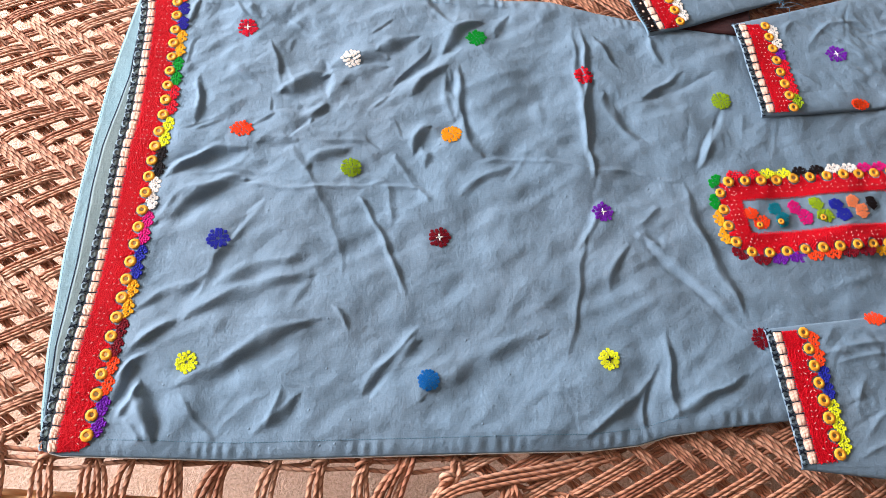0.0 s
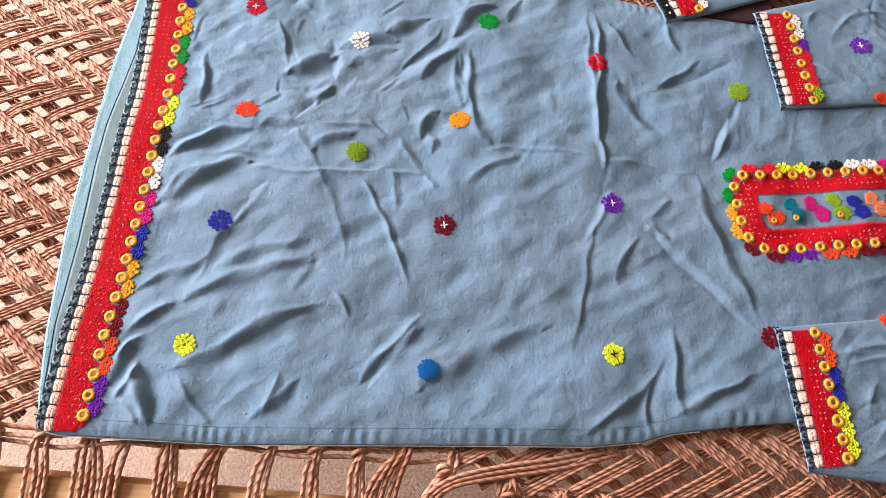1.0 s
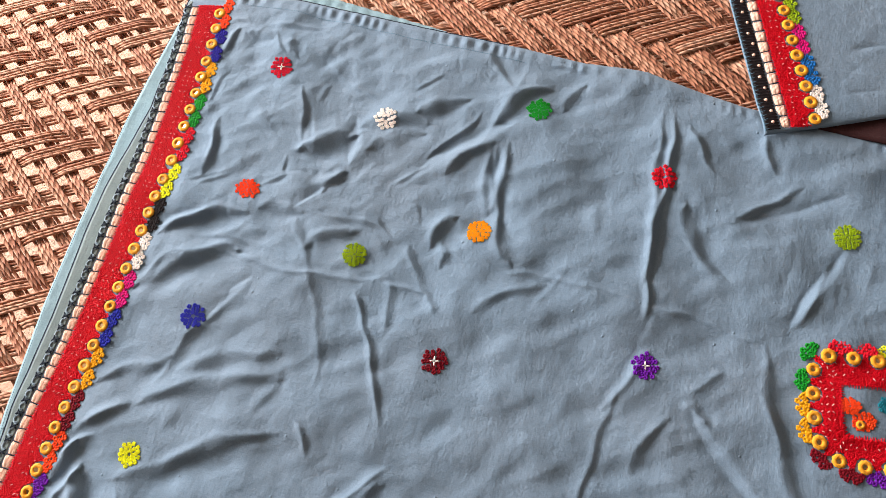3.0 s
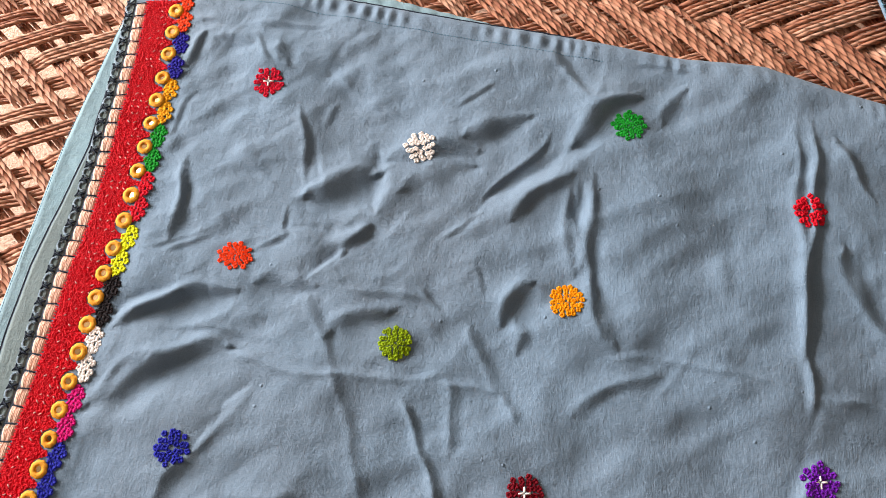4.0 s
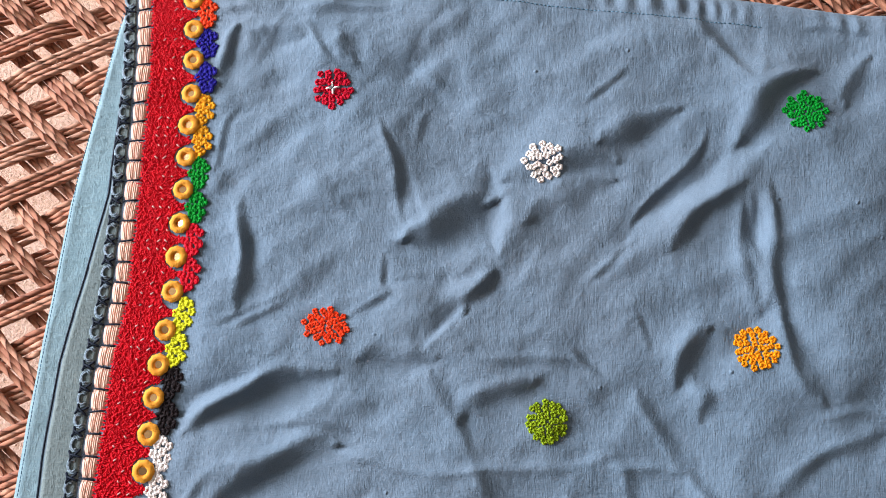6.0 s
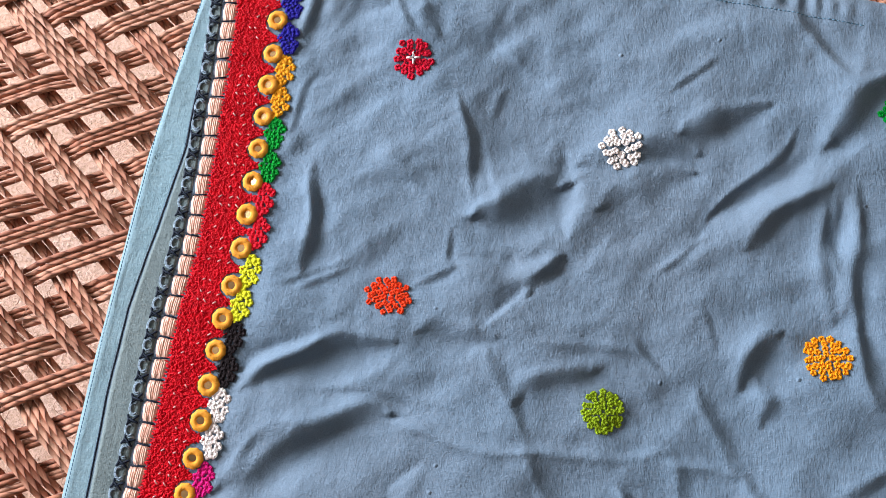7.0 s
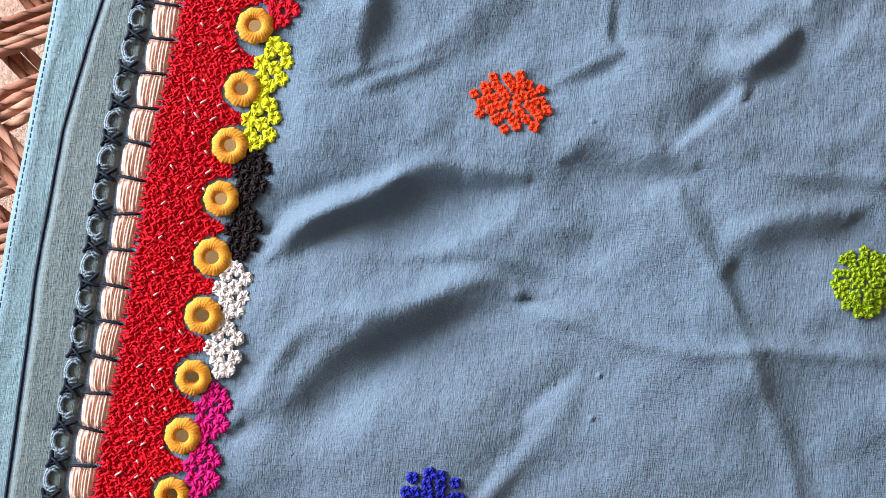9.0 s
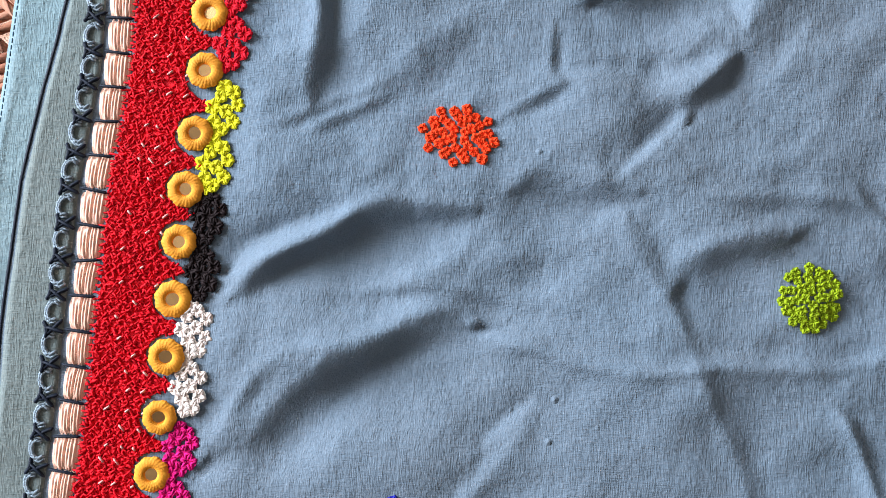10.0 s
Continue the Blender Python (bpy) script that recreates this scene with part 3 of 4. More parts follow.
def fold_field(x, y):
    """Folds whose steep side is turned from the window; the cloth rises and recovers gently on both sides."""
    z = np.zeros_like(x)
    x = x + 0.0012 * np.sin(y * 120 + 2 * np.sin(x * 45))
    y = y + 0.0012 * np.sin(x * 110 + 2 * np.sin(y * 52))
    for half, steep, *line in FOLDS:
        w = half * (0.0012 if half > 4 else 0.001)
        P = np.array(line)
        for _ in range(2):
            a, b = P[:-1] * 0.75 + P[1:] * 0.25, P[:-1] * 0.25 + P[1:] * 0.75
            P = np.concatenate((P[:1], np.stack((a, b), axis=1).reshape(-1, 2), P[-1:]))
        pad = 4.5 * w + 0.004
        a0, a1 = np.searchsorted(GX, (P[:, 0].min() - pad, P[:, 0].max() + pad))
        b0, b1 = np.searchsorted(GY, (P[:, 1].min() - pad, P[:, 1].max() + pad))
        xs, ys = x[a0:a1, b0:b1], y[a0:a1, b0:b1]
        if xs.size == 0:
            continue
        L = np.concatenate(([0], np.cumsum(np.hypot(*np.diff(P, axis=0).T))))
        best, d, s = np.full(xs.shape, 1e9), np.zeros(xs.shape), np.zeros(xs.shape)
        chord = P[-1] - P[0]
        flip = 1.0 if (chord[1] * 0.80 + chord[0] * 0.60) > 0 else -1.0
        for k in range(len(P) - 1):
            e = P[k + 1] - P[k]
            ln = np.hypot(*e)
            e = e / ln
            u = (xs - P[k, 0]) * e[0] + (ys - P[k, 1]) * e[1]
            c = np.clip(u, 0, ln)
            qx, qy = xs - P[k, 0] - e[0] * c, ys - P[k, 1] - e[1] * c
            far = qx * qx + qy * qy
            side = np.where(qx * e[1] - qy * e[0] >= 0, 1.0, -1.0) * flip
            hit = far < best
            over = u if k == 0 else np.maximum(u, 0)
            over = over if k == len(P) - 2 else np.minimum(over, ln)
            best = np.where(hit, far, best)
            d = np.where(hit, side * np.sqrt(far), d)
            s = np.where(hit, L[k] + over, s)
        taper = smoother(s, -2.6 * w, max(0.35 * L[-1], 1.5 * w)) * (1 - smoother(s - L[-1], -max(0.35 * L[-1], 1.5 * w), 2.6 * w))
        wd = w * (0.4 + 0.6 * taper) * (1 + 0.22 * np.sin(s * 85 + half * 7))
        r = np.abs(d) / wd
        reach = np.where(d < 0, 1.75, 1.55)
        z[a0:a1, b0:b1] += -0.72 * steep * w * taper * np.tanh(1.6 * d / wd) * np.exp(-(r / reach) ** 1.6)
        z[a0:a1, b0:b1] += 0.22 * steep * w * taper * np.exp(-((d + 0.85 * wd) / (0.38 * wd)) ** 2)
    return z


def fbm(x, y, scale, seed, octaves=3):
    out = np.zeros_like(x)
    fl, xr, yr = out.ravel(), x.ravel(), y.ravel()
    for i in range(fl.size):
        p = Vector((xr[i] * scale, yr[i] * scale, seed))
        a, t = 1.0, 0.0
        for _ in range(octaves):
            t += a * noise.noise(p)
            p, a = p * 2.07, a * 0.5
        fl[i] = t
    return out


def swell(x, y):
    """The slack of the cloth: broad low billows and long soft folds."""
    a = 0.0062 * fbm(x, y * 1.25, 10, 3.0, 3)
    r = fbm(0.75 * x + 0.45 * y, (y * 0.86 - 0.5 * x) * 2.6, 14, 9.0, 2)
    return a + 0.0021 * (0.35 - np.abs(r))


def crinkle(x, y):
    """Small sharp crumples, strongest in the corner beside the hem."""
    x, y = x + 0.010 * np.sin(y * 41 + 2 * np.sin(x * 17)), y + 0.010 * np.sin(x * 37 + 2 * np.sin(y * 23))
    r = fbm(0.9 * x + 0.3 * y, (y * 0.95 - 0.3 * x) * 1.5, 24, 17.0, 3)
    q = fbm(x, y, 48, 23.0, 2)
    much = 0.35 + 1.0 * smoother(y, 0.42, 0.52) * (1 - smoother(x, -0.12, 0.02))
    return much * (0.0011 * (0.3 - np.abs(r)) + 0.0005 * (0.3 - np.abs(q)))


GX = np.linspace(-0.40, 0.80, 841)
GY = np.linspace(0.14, 0.80, 481)
gx, gy = np.meshgrid(GX, GY, indexing="ij")
def spread(make, nx, ny):
    """A field worked out on a coarser net and drawn over the fine one."""
    cx, cy = np.linspace(GX[0], GX[-1], nx), np.linspace(GY[0], GY[-1], ny)
    c = make(*np.meshgrid(cx, cy, indexing="ij"))
    rows = np.stack([np.interp(GX, cx, c[:, j]) for j in range(ny)], axis=1)
    return np.stack([np.interp(GY, cy, rows[i]) for i in range(len(GX))], axis=0)


FIELD = 0.95 * crease_field(gx, gy) + 1.65 * fold_field(gx, gy) + spread(swell, 241, 145) + spread(crinkle, 481, 265)
# the embroidered hem is stiff
FIELD *= 0.22 + 0.78 * smoother(gx - np.interp(gy, YL, WHITE), 0.042, 0.060)
e_near, e_far = gy - near_y(gx), far_y(gx) - gy
edge = np.minimum(e_near, e_far)
FIELD *= 0.35 + 0.65 * smoother(edge, 0.004, 0.022)
# puckers of the sewn hems
pk = 0.0007 * (0.55 + 0.45 * np.sin(gx * 47 + gy * 30)) * np.sin(gx * 2 * math.pi / 0.0135 + 3.1 * np.sin(gx * 31) + 1.7 * np.sin(gx * 83)) * np.exp(-((edge - 0.008) / 0.007) ** 2)
FIELD += np.where(gx > -0.32, pk, 0) * np.where((e_far < e_near) & (gx < 0.08), 2.2, 1.0)
FIELD -= 0.004 * np.exp(-np.clip(edge, 0, 1) / 0.006)
FIELD = np.where(FIELD < 0, -0.0075 * np.tanh(-FIELD / 0.0075), FIELD)
FIELD = np.clip(FIELD, -0.0075, 0.02)


def height(x, y):
    """Height of the dress's front at a place."""
    x, y = np.asarray(x, dtype=float), np.asarray(y, dtype=float)
    i = np.clip((x - GX[0]) / (GX[1] - GX[0]), 0, len(GX) - 1.001)
    j = np.clip((y - GY[0]) / (GY[1] - GY[0]), 0, len(GY) - 1.001)
    a, b = i.astype(int), j.astype(int)
    u, v = i - a, j - b
    return BASE + (FIELD[a, b] * (1 - u) + FIELD[a + 1, b] * u) * (1 - v) + (FIELD[a, b + 1] * (1 - u) + FIELD[a + 1, b + 1] * u) * v


def sheet(name, X, Y, Z, material, parent, label="", thick=0.0006):
    """A sheet of cloth with a turned-under edge."""
    nu, nv = X.shape
    V = np.stack((X, Y, Z), axis=-1).reshape(-1, 3)
    F = [(i * nv + j, (i + 1) * nv + j, (i + 1) * nv + j + 1, i * nv + j + 1) for i in range(nu - 1) for j in range(nv - 1)]
    ring = [i * nv for i in range(nu)] + [(nu - 1) * nv + j for j in range(1, nv)] + [i * nv + nv - 1 for i in range(nu - 2, -1, -1)] + [j for j in range(nv - 2, 0, -1)]
    k = len(V)
    low = V[ring].copy()
    low[:, 2] -= 0.0022
    V = np.concatenate((V, low))
    n = len(ring)
    F += [(ring[i], k + i, k + (i + 1) % n, ring[(i + 1) % n]) for i in range(n)]
    return put(name, mesh_of(name, V, F, material), parent, label=label)


dress = tagged(new("dress"), "rumpled blue cotton dress with bright mirror-work embroidery on the cot", "dress")

u, v = np.meshgrid(np.linspace(0, 1, 760), np.linspace(0, 1, 400), indexing="ij")
yy = 0.165 + v * 0.58
X = left_x(yy) + (0.76 - left_x(yy)) * u
Y = near_y(X) + (far_y(X) - near_y(X)) * v
X = left_x(Y) + (0.76 - left_x(Y)) * u
sheet("front_panel", X, Y, height(X, Y), CLOTH, dress, "rumpled blue cotton front panel")

# the back panel shows as a strip beyond the hem
u, v = np.meshgrid(np.linspace(0, 1, 200), np.linspace(0, 1, 160), indexing="ij")
yb = 0.178 + v * 0.58
xb = np.interp(yb, [0.17, 0.2, 0.27, 0.38, 0.48, 0.61, 0.72, 0.76], [-0.378, -0.386, -0.394, -0.399, -0.397, -0.391, -0.377, -0.366])
X = xb + (0.3 - xb) * u
top = np.interp(X, [-0.39, -0.366, -0.34, -0.29, -0.245, -0.11, -0.02, 0.08, 0.3], [0.735, 0.752, 0.768, 0.783, 0.778, 0.757, 0.742, 0.732, 0.7])
Y = near_y(X) + 0.006 + (top - near_y(X) - 0.006) * v
Z = 0.4548 + 0.0006 * fbm(X, Y, 40, 5.0, 2) + 0.0005 * np.sin(X * 400) * smoother(Y, 0.72, 0.75) * smoother(X, -0.36, -0.3)
sheet("back_panel", X, Y, Z, BACK, dress, "blue cotton back panel showing past the hem")

# a greyer facing between the folded edge and the blocks
v, u = np.meshgrid(np.linspace(0, 1, 220), np.linspace(0, 1, 10), indexing="ij")
Y = 0.172 + 0.566 * v
X = left_x(Y) + 0.0012 + (white_x(Y) - 0.003 - left_x(Y) - 0.0012) * u
sheet("facing", X, Y, height(X, Y) + 0.0005, FACING, dress, "grey-blue facing along the hem")

# seams
st = Stitches()
for x in np.arange(-0.318, 0.25, 0.0026):
    y = near_y(x) + 0.0155
    st.add((x, y), 0.1, 0.0021, 0.0007, float(height(x, y)) + 0.0001, 0.0003)
for x in np.arange(-0.30, 0.02, 0.0026):
    y = far_y(x) - 0.0175
    st.add((x, y), -0.1, 0.0021, 0.0007, float(height(x, y)) + 0.0001, 0.0003)
tagged(put("seam", st.mesh("seam", SEAM), dress, label="running stitches along the side hems"), kind="stuff")
st = Stitches()
for y in np.arange(0.2, 0.72, 0.0024):
    xo = np.interp(y, [0.17, 0.2, 0.27, 0.38, 0.48, 0.61, 0.72, 0.76], [-0.378, -0.386, -0.394, -0.399, -0.397, -0.391, -0.377, -0.366])
    st.add((xo + 0.0028, y), math.pi / 2, 0.002, 0.0006, 0.4562, 0.0003)
    st.add((left_x(y) - 0.0045, y), math.pi / 2, 0.002, 0.0006, 0.4562, 0.0003)
tagged(put("seam", st.mesh("seam", SEAM), dress), kind="stuff")
q = np.arange(0.172, 0.742, 0.004)
xs_ = np.arange(-0.362, 0.0, 0.004)
put("hem_piping", tubes("hem_piping", [np.stack((xs_, far_y(xs_) + 0.0006, height(xs_, far_y(xs_)) - 0.0006), axis=1)], 0.0008, DARK, 5), dress)
put("hem_piping", tubes("hem_piping", [np.stack((left_x(q) - 0.0005, q, height(left_x(q), q) - 0.0003), axis=1)], 0.0007, DARK, 5), dress, label="dark edge thread")


# ---- embroidery ----
def resample(pts, step):
    P = np.asarray(pts, dtype=float)
    d = np.concatenate(([0], np.cumsum(np.hypot(*np.diff(P, axis=0).T))))
    q = np.arange(0, d[-1] + 1e-9, step)
    return np.stack((np.interp(q, d, P[:, 0]), np.interp(q, d, P[:, 1])), axis=1)


def frame_at(P, s, step):
    i = min(max(s / step, 0), len(P) - 1.001)
    a, f = int(i), i - int(i)
    p = P[a] * (1 - f) + P[a + 1] * f
    lo, hi = P[max(a - 2, 0)], P[min(a + 3, len(P) - 1)]
    t = (hi - lo) / (np.linalg.norm(hi - lo) + 1e-12)
    return p, t, np.array((t[1], -t[0]))


def ring_meshes():
    """A small mirror held by a thick buttonholed ring with a scalloped rim."""
    V, F, na, ns = [], [], 156, 12
    for i in range(na):
        a = 2 * math.pi * i / na
        for j in range(ns):
            b = 2 * math.pi * j / ns
            out = 0.5 + 0.5 * math.cos(b)
            cord = abs(math.sin(13 * a + 2.2 * math.cos(b))) ** 0.7
            r = 0.0041 + (0.0019 + 0.0002 * cord) * math.cos(b) + 0.0002 * out ** 3 * math.cos(9 * a)
            rise = max(math.sin(b), -0.4)
            V.append((r * math.cos(a), r * math.sin(a), 0.0005 + rise * (0.0007 + 0.00036 * cord) + 0.0006 * (1 - out) * max(math.sin(b), 0)))
    for i in range(na):
        for j in range(ns):
            F.append((i * ns + j, ((i + 1) % na) * ns + j, ((i + 1) % na) * ns + (j + 1) % ns, i * ns + (j + 1) % ns))
    ring = mesh_of("mirror_ring", V, F, GOLD)
    bm = bmesh.new()
    bmesh.ops.create_cone(bm, cap_ends=True, segments=20, radius1=0.0032, radius2=0.0030, depth=0.0005)
    bmesh.ops.translate(bm, vec=(0, 0, 0.0004), verts=bm.verts)
    mi = bpy.data.meshes.new("mirror")
    bm.to_mesh(mi)
    bm.free()
    mi.materials.append(MIRROR)
    return ring, mi


RING, MIRROR_ME = ring_meshes()


def block_mesh():
    """A satin-stitched block: laid threads in two bundles that part in the middle, drawn in at the ends."""
    V, F, nx, ny = [], [], 41, 11
    rng = random.Random(4)
    drift = [rng.uniform(-0.0005, 0.0005) for _ in range(nx)]
    for i in range(nx):
        f = 2 * i / (nx - 1) - 1
        for j in range(ny):
            g = 2 * j / (ny - 1) - 1
            w = 0.0041 * (1 - 0.22 * g ** 4)
            lobe = abs(math.sin((f + 1) * math.pi * 4.0 + 0.5 * g * math.sin(3 * f))) ** 0.6
            part = 1 - 0.85 * math.exp(-(f / 0.10) ** 2) * (0.25 + 0.75 * g * g)
            V.append((f * w + 0.0004 * f * g, g * 0.0061 + drift[i], -0.0003 + 0.0017 * (1 - f ** 4) * (1 - abs(g) ** 3.5) * (0.6 + 0.4 * lobe) * part))
    for i in range(nx - 1):
        for j in range(ny - 1):
            F.append((i * ny + j, (i + 1) * ny + j, (i + 1) * ny + j + 1, i * ny + j + 1))
    return mesh_of("cream_block", V, F, CREAM)


def tie_mesh():
    st = Stitches()
    st.add((0, 0), 0.05, 0.0102, 0.0011, 0.0009, 0.0006)
    return st.mesh("tie", DARK)


def cross_mesh():
    """A dark crossed knot: a heavy wedge with two arms."""
    st = Stitches()
    st.add((0.0006, 0.0004), 0.62, 0.0082, 0.0014, 0.0010, 0.0007)
    st.add((0.0006, -0.0004), -0.42, 0.0078, 0.0014, 0.0013, 0.0007)
    for k in range(3):
        st.add((-0.0022, (k - 1) * 0.0011), 1.2 + 0.35 * k, 0.0046, 0.0015, 0.0011, 0.0008)
    return st.mesh("cross_stitch", DARK)


def loop_mesh():
    """A pale loop of thread that stands between two crosses, open towards the blocks."""
    st = Stitches()
    for ring, up in ((1.0, 0.0006), (0.72, 0.0009)):
        for k in range(8):
            a = math.pi * (0.42 + 1.16 * k / 7)
            st.add((0.0010 + 0.0027 * ring * math.cos(a), 0.0041 * ring * math.sin(a)), math.atan2(0.0041 * math.cos(a), -0.0027 * math.sin(a)), 0.0030, 0.0012, up, 0.0006)
    return st.mesh("thread_loop", LOOP_GREY)


BLOCK, TIE, CROSS, LOOP = block_mesh(), tie_mesh(), cross_mesh(), loop_mesh()


def floret(st, x, y, r, rng, z, petals=5, plump=0.62):
    """A tiny flower of looped stitches with a pinhole heart."""
    turn = rng.uniform(0, 6.28)
    b = len(st.v)
    st.v += [(x + r * 0.95 * math.cos(turn + k * math.pi / 4), y + r * 0.95 * math.sin(turn + k * math.pi / 4), z + 0.00005) for k in range(8)]
    st.f.append(tuple(range(b, b + 8)))
    for k in range(petals):
        a = turn + 2 * math.pi * k / petals + rng.uniform(-0.15, 0.15)
        for o in (-0.24, 0.24):
            st.add((x + r * 0.60 * math.cos(a + o), y + r * 0.60 * math.sin(a + o)), a - o * 0.9, r * rng.uniform(0.82, 1.0), r * plump * 0.62, z + rng.random() * 0.0003, 0.0005)


def tuft(material, seed, name="tooth"):
    """One coloured tooth of the border: a cluster of tiny looped florets, about 12 by 19 mm."""
    st, rng = Stitches(), random.Random(seed)
    for fx, fy in ((0.0012, 0.0), (0.0032, -0.0040), (0.0032, 0.0040), (0.0062, 0.0), (0.0066, -0.0066), (0.0066, 0.0066), (0.0094, -0.0033), (0.0094, 0.0033), (0.0040, -0.0078), (0.0040, 0.0078)):
        floret(st, fx + rng.uniform(-0.0005, 0.0005), fy + rng.uniform(-0.0005, 0.0005), 0.0028 * rng.uniform(0.85, 1.1), rng, 0.0004, rng.choice((4, 5, 5)))
    return st.mesh(name, material)


TOOTH = {k: tuft(m, i) for i, (k, m) in enumerate(THREAD.items())}


def spin(t):
    return math.degrees(math.atan2(t[1], t[0]))


def border(parent, pts, zf, colours, blocks=True, crosses=True, start=0.006, red=(0.006, 0.034), pitch=0.0205, dots=False, tooth_len=2):
    """A mirror-work border along a line; what lies to its right: red band, mirror rings, coloured teeth."""
    step = 0.002
    P = resample(pts, step)
    total = (len(P) - 1) * step
    ringo = red[1]
    # red band of short looped stitches; it leaves room round the rings and ends in a comb of long stitches
    st = Stitches()
    rng = random.Random(int(total * 1e5))

    def reach(s):
        ds = (((s - start) / pitch + 0.5) % 1 - 0.5) * pitch
        return ringo - math.sqrt(max(0.0076 ** 2 - ds * ds, 0)) if abs(ds) < 0.0076 else ringo + 1.6 * (abs(ds) - 0.0076)

    s, row = 0.0, 0
    while s < total:
        p, t, n = frame_at(P, s, step)
        a = math.atan2(n[1], n[0])
        o, c = red[0], 0
        stop = reach(s)
        while o < stop:
            w = p + n * o
            if rng.random() > 0.05:
                lump = 0.0004 * math.sin(o * 1500 + 1.2 * math.sin(s * 900)) * math.sin(s * 1300)
                st.add(w + np.array((rng.uniform(-0.0006, 0.0006), rng.uniform(-0.0006, 0.0006))), a + (0.7 if (c + row // 2) % 2 else -0.7) + rng.uniform(-0.5, 0.5), rng.uniform(0.0018, 0.0026), rng.uniform(0.0007, 0.0010), float(zf(w[0], w[1])) + 0.0006 + lump + 0.0003 * rng.random(), 0.0004)
            o += 0.00118
            c += 1
        if row % 2 == 0:
            w = p + n * (red[0] - 0.0006 + rng.uniform(-0.0006, 0.0006))
            st.add(w, a + rng.uniform(-0.15, 0.15), rng.uniform(0.0034, 0.0058), 0.0008, float(zf(w[0], w[1])) + 0.0005, 0.0004)
        s += 0.00115
        row += 1
    k = len(st.v)
    for i, s in enumerate(np.linspace(0, total - 1e-4, max(3, int(total / 0.0018)))):
        p, t, n = frame_at(P, s, step)
        for f in np.linspace(0, 1, 7):
            w = p + n * (red[0] + f * (reach(s) - red[0]))
            st.v.append((w[0], w[1], float(zf(w[0], w[1])) + 0.0003))
        if i:
            b = k + (i - 1) * 7
            st.f += [(b + c, b + 7 + c, b + 8 + c, b + 1 + c) for c in range(6)]
    band = put("red_band", st.mesh("red_band", RED), parent, label="red stitched band")
    st = Stitches()
    for i in range(int(total / 0.0062)):
        p, t, n = frame_at(P, i * 0.0062 + rng.uniform(0, 0.002), step)
        for o in (0.30, 0.52, 0.74):
            if rng.random() < 0.6:
                w = p + n * (red[0] + (o + rng.uniform(-0.05, 0.05)) * (red[1] - red[0]))
                st.add(w, math.atan2(n[1], n[0]) + rng.choice((0.7, -0.7)), rng.uniform(0.0015, 0.0032), 0.0008, float(zf(w[0], w[1])) + 0.0013, 0.0005)
    tagged(put("fleck", st.mesh("fleck", FLECK), band, label="pale flecks of thread"), kind="stuff")
    # rings, teeth, blocks
    s, i = start, 0
    while s < total:
        p, t, n = frame_at(P, s, step)
        w = p + n * ringo
        z = float(zf(w[0], w[1]))
        r = put("mirror_ring", RING, parent, pose(w[0], w[1], z + 0.0008, 0, 0, rng.uniform(0, 360)))
        r.scale = (1.0 + rng.uniform(-0.06, 0.06),) * 3
        put("mirror", MIRROR_ME, r, pose(0, 0, 0, rng.uniform(-13, 13), rng.uniform(-13, 13), 0))
        for side in (0.5,):
            if s + pitch * side < total:
                p2, t2, n2 = frame_at(P, s + pitch * side, step)
                w2 = p2 + n2 * (ringo + 0.003)
                col = colours[(i // tooth_len) % len(colours)]
                put("tooth", TOOTH[col], parent, pose(w2[0], w2[1], float(zf(w2[0], w2[1])) + 0.0004, 0, 0, spin(n2) + rng.uniform(-6, 6))).scale = (1.0, 1.02, 1)
        s += pitch
        i += 1
    if blocks:
        s = 0.006
        while s < total - 0.003:
            p, t, n = frame_at(P, s, step)
            b = put("cream_block", BLOCK, parent, pose(p[0], p[1], float(zf(p[0], p[1])) + 0.0002, 0, 0, spin(t) - 90 + rng.uniform(-4, 4)))
            b.scale = (rng.uniform(1.02, 1.2), rng.uniform(0.94, 1.04), 1)
            p, t, n = frame_at(P, s + 0.006, step)
            put("tie", TIE, parent, pose(p[0], p[1], float(zf(p[0], p[1])) + 0.0006, 0, 0, spin(t) - 90 + rng.uniform(-8, 8)))
            if crosses:
                w = p - n * 0.0090
                put("cross_stitch", CROSS, parent, pose(w[0], w[1], float(zf(w[0], w[1])) + 0.0002, 0, 0, spin(t) - 90 + rng.uniform(-14, 14)))
                p, t, n = frame_at(P, s, step)
                w = p - n * 0.0104
                put("thread_loop", LOOP, parent, pose(w[0], w[1], float(zf(w[0], w[1])) + 0.0002, 0, 0, spin(t) - 90 + rng.uniform(-20, 20)))
            s += 0.0122
    return P


HEM = ["purple", "coral", "maroon", "gold", "blue", "pink", "white", "black", "yellow", "red", "green", "gold", "indigo", "coral"]
ys = np.arange(0.170, 0.738, 0.004)
border(dress, np.stack((white_x(ys) + 0.003, ys), axis=1), height, HEM, start=0.016, pitch=0.0199, red=(0.0055, 0.031))


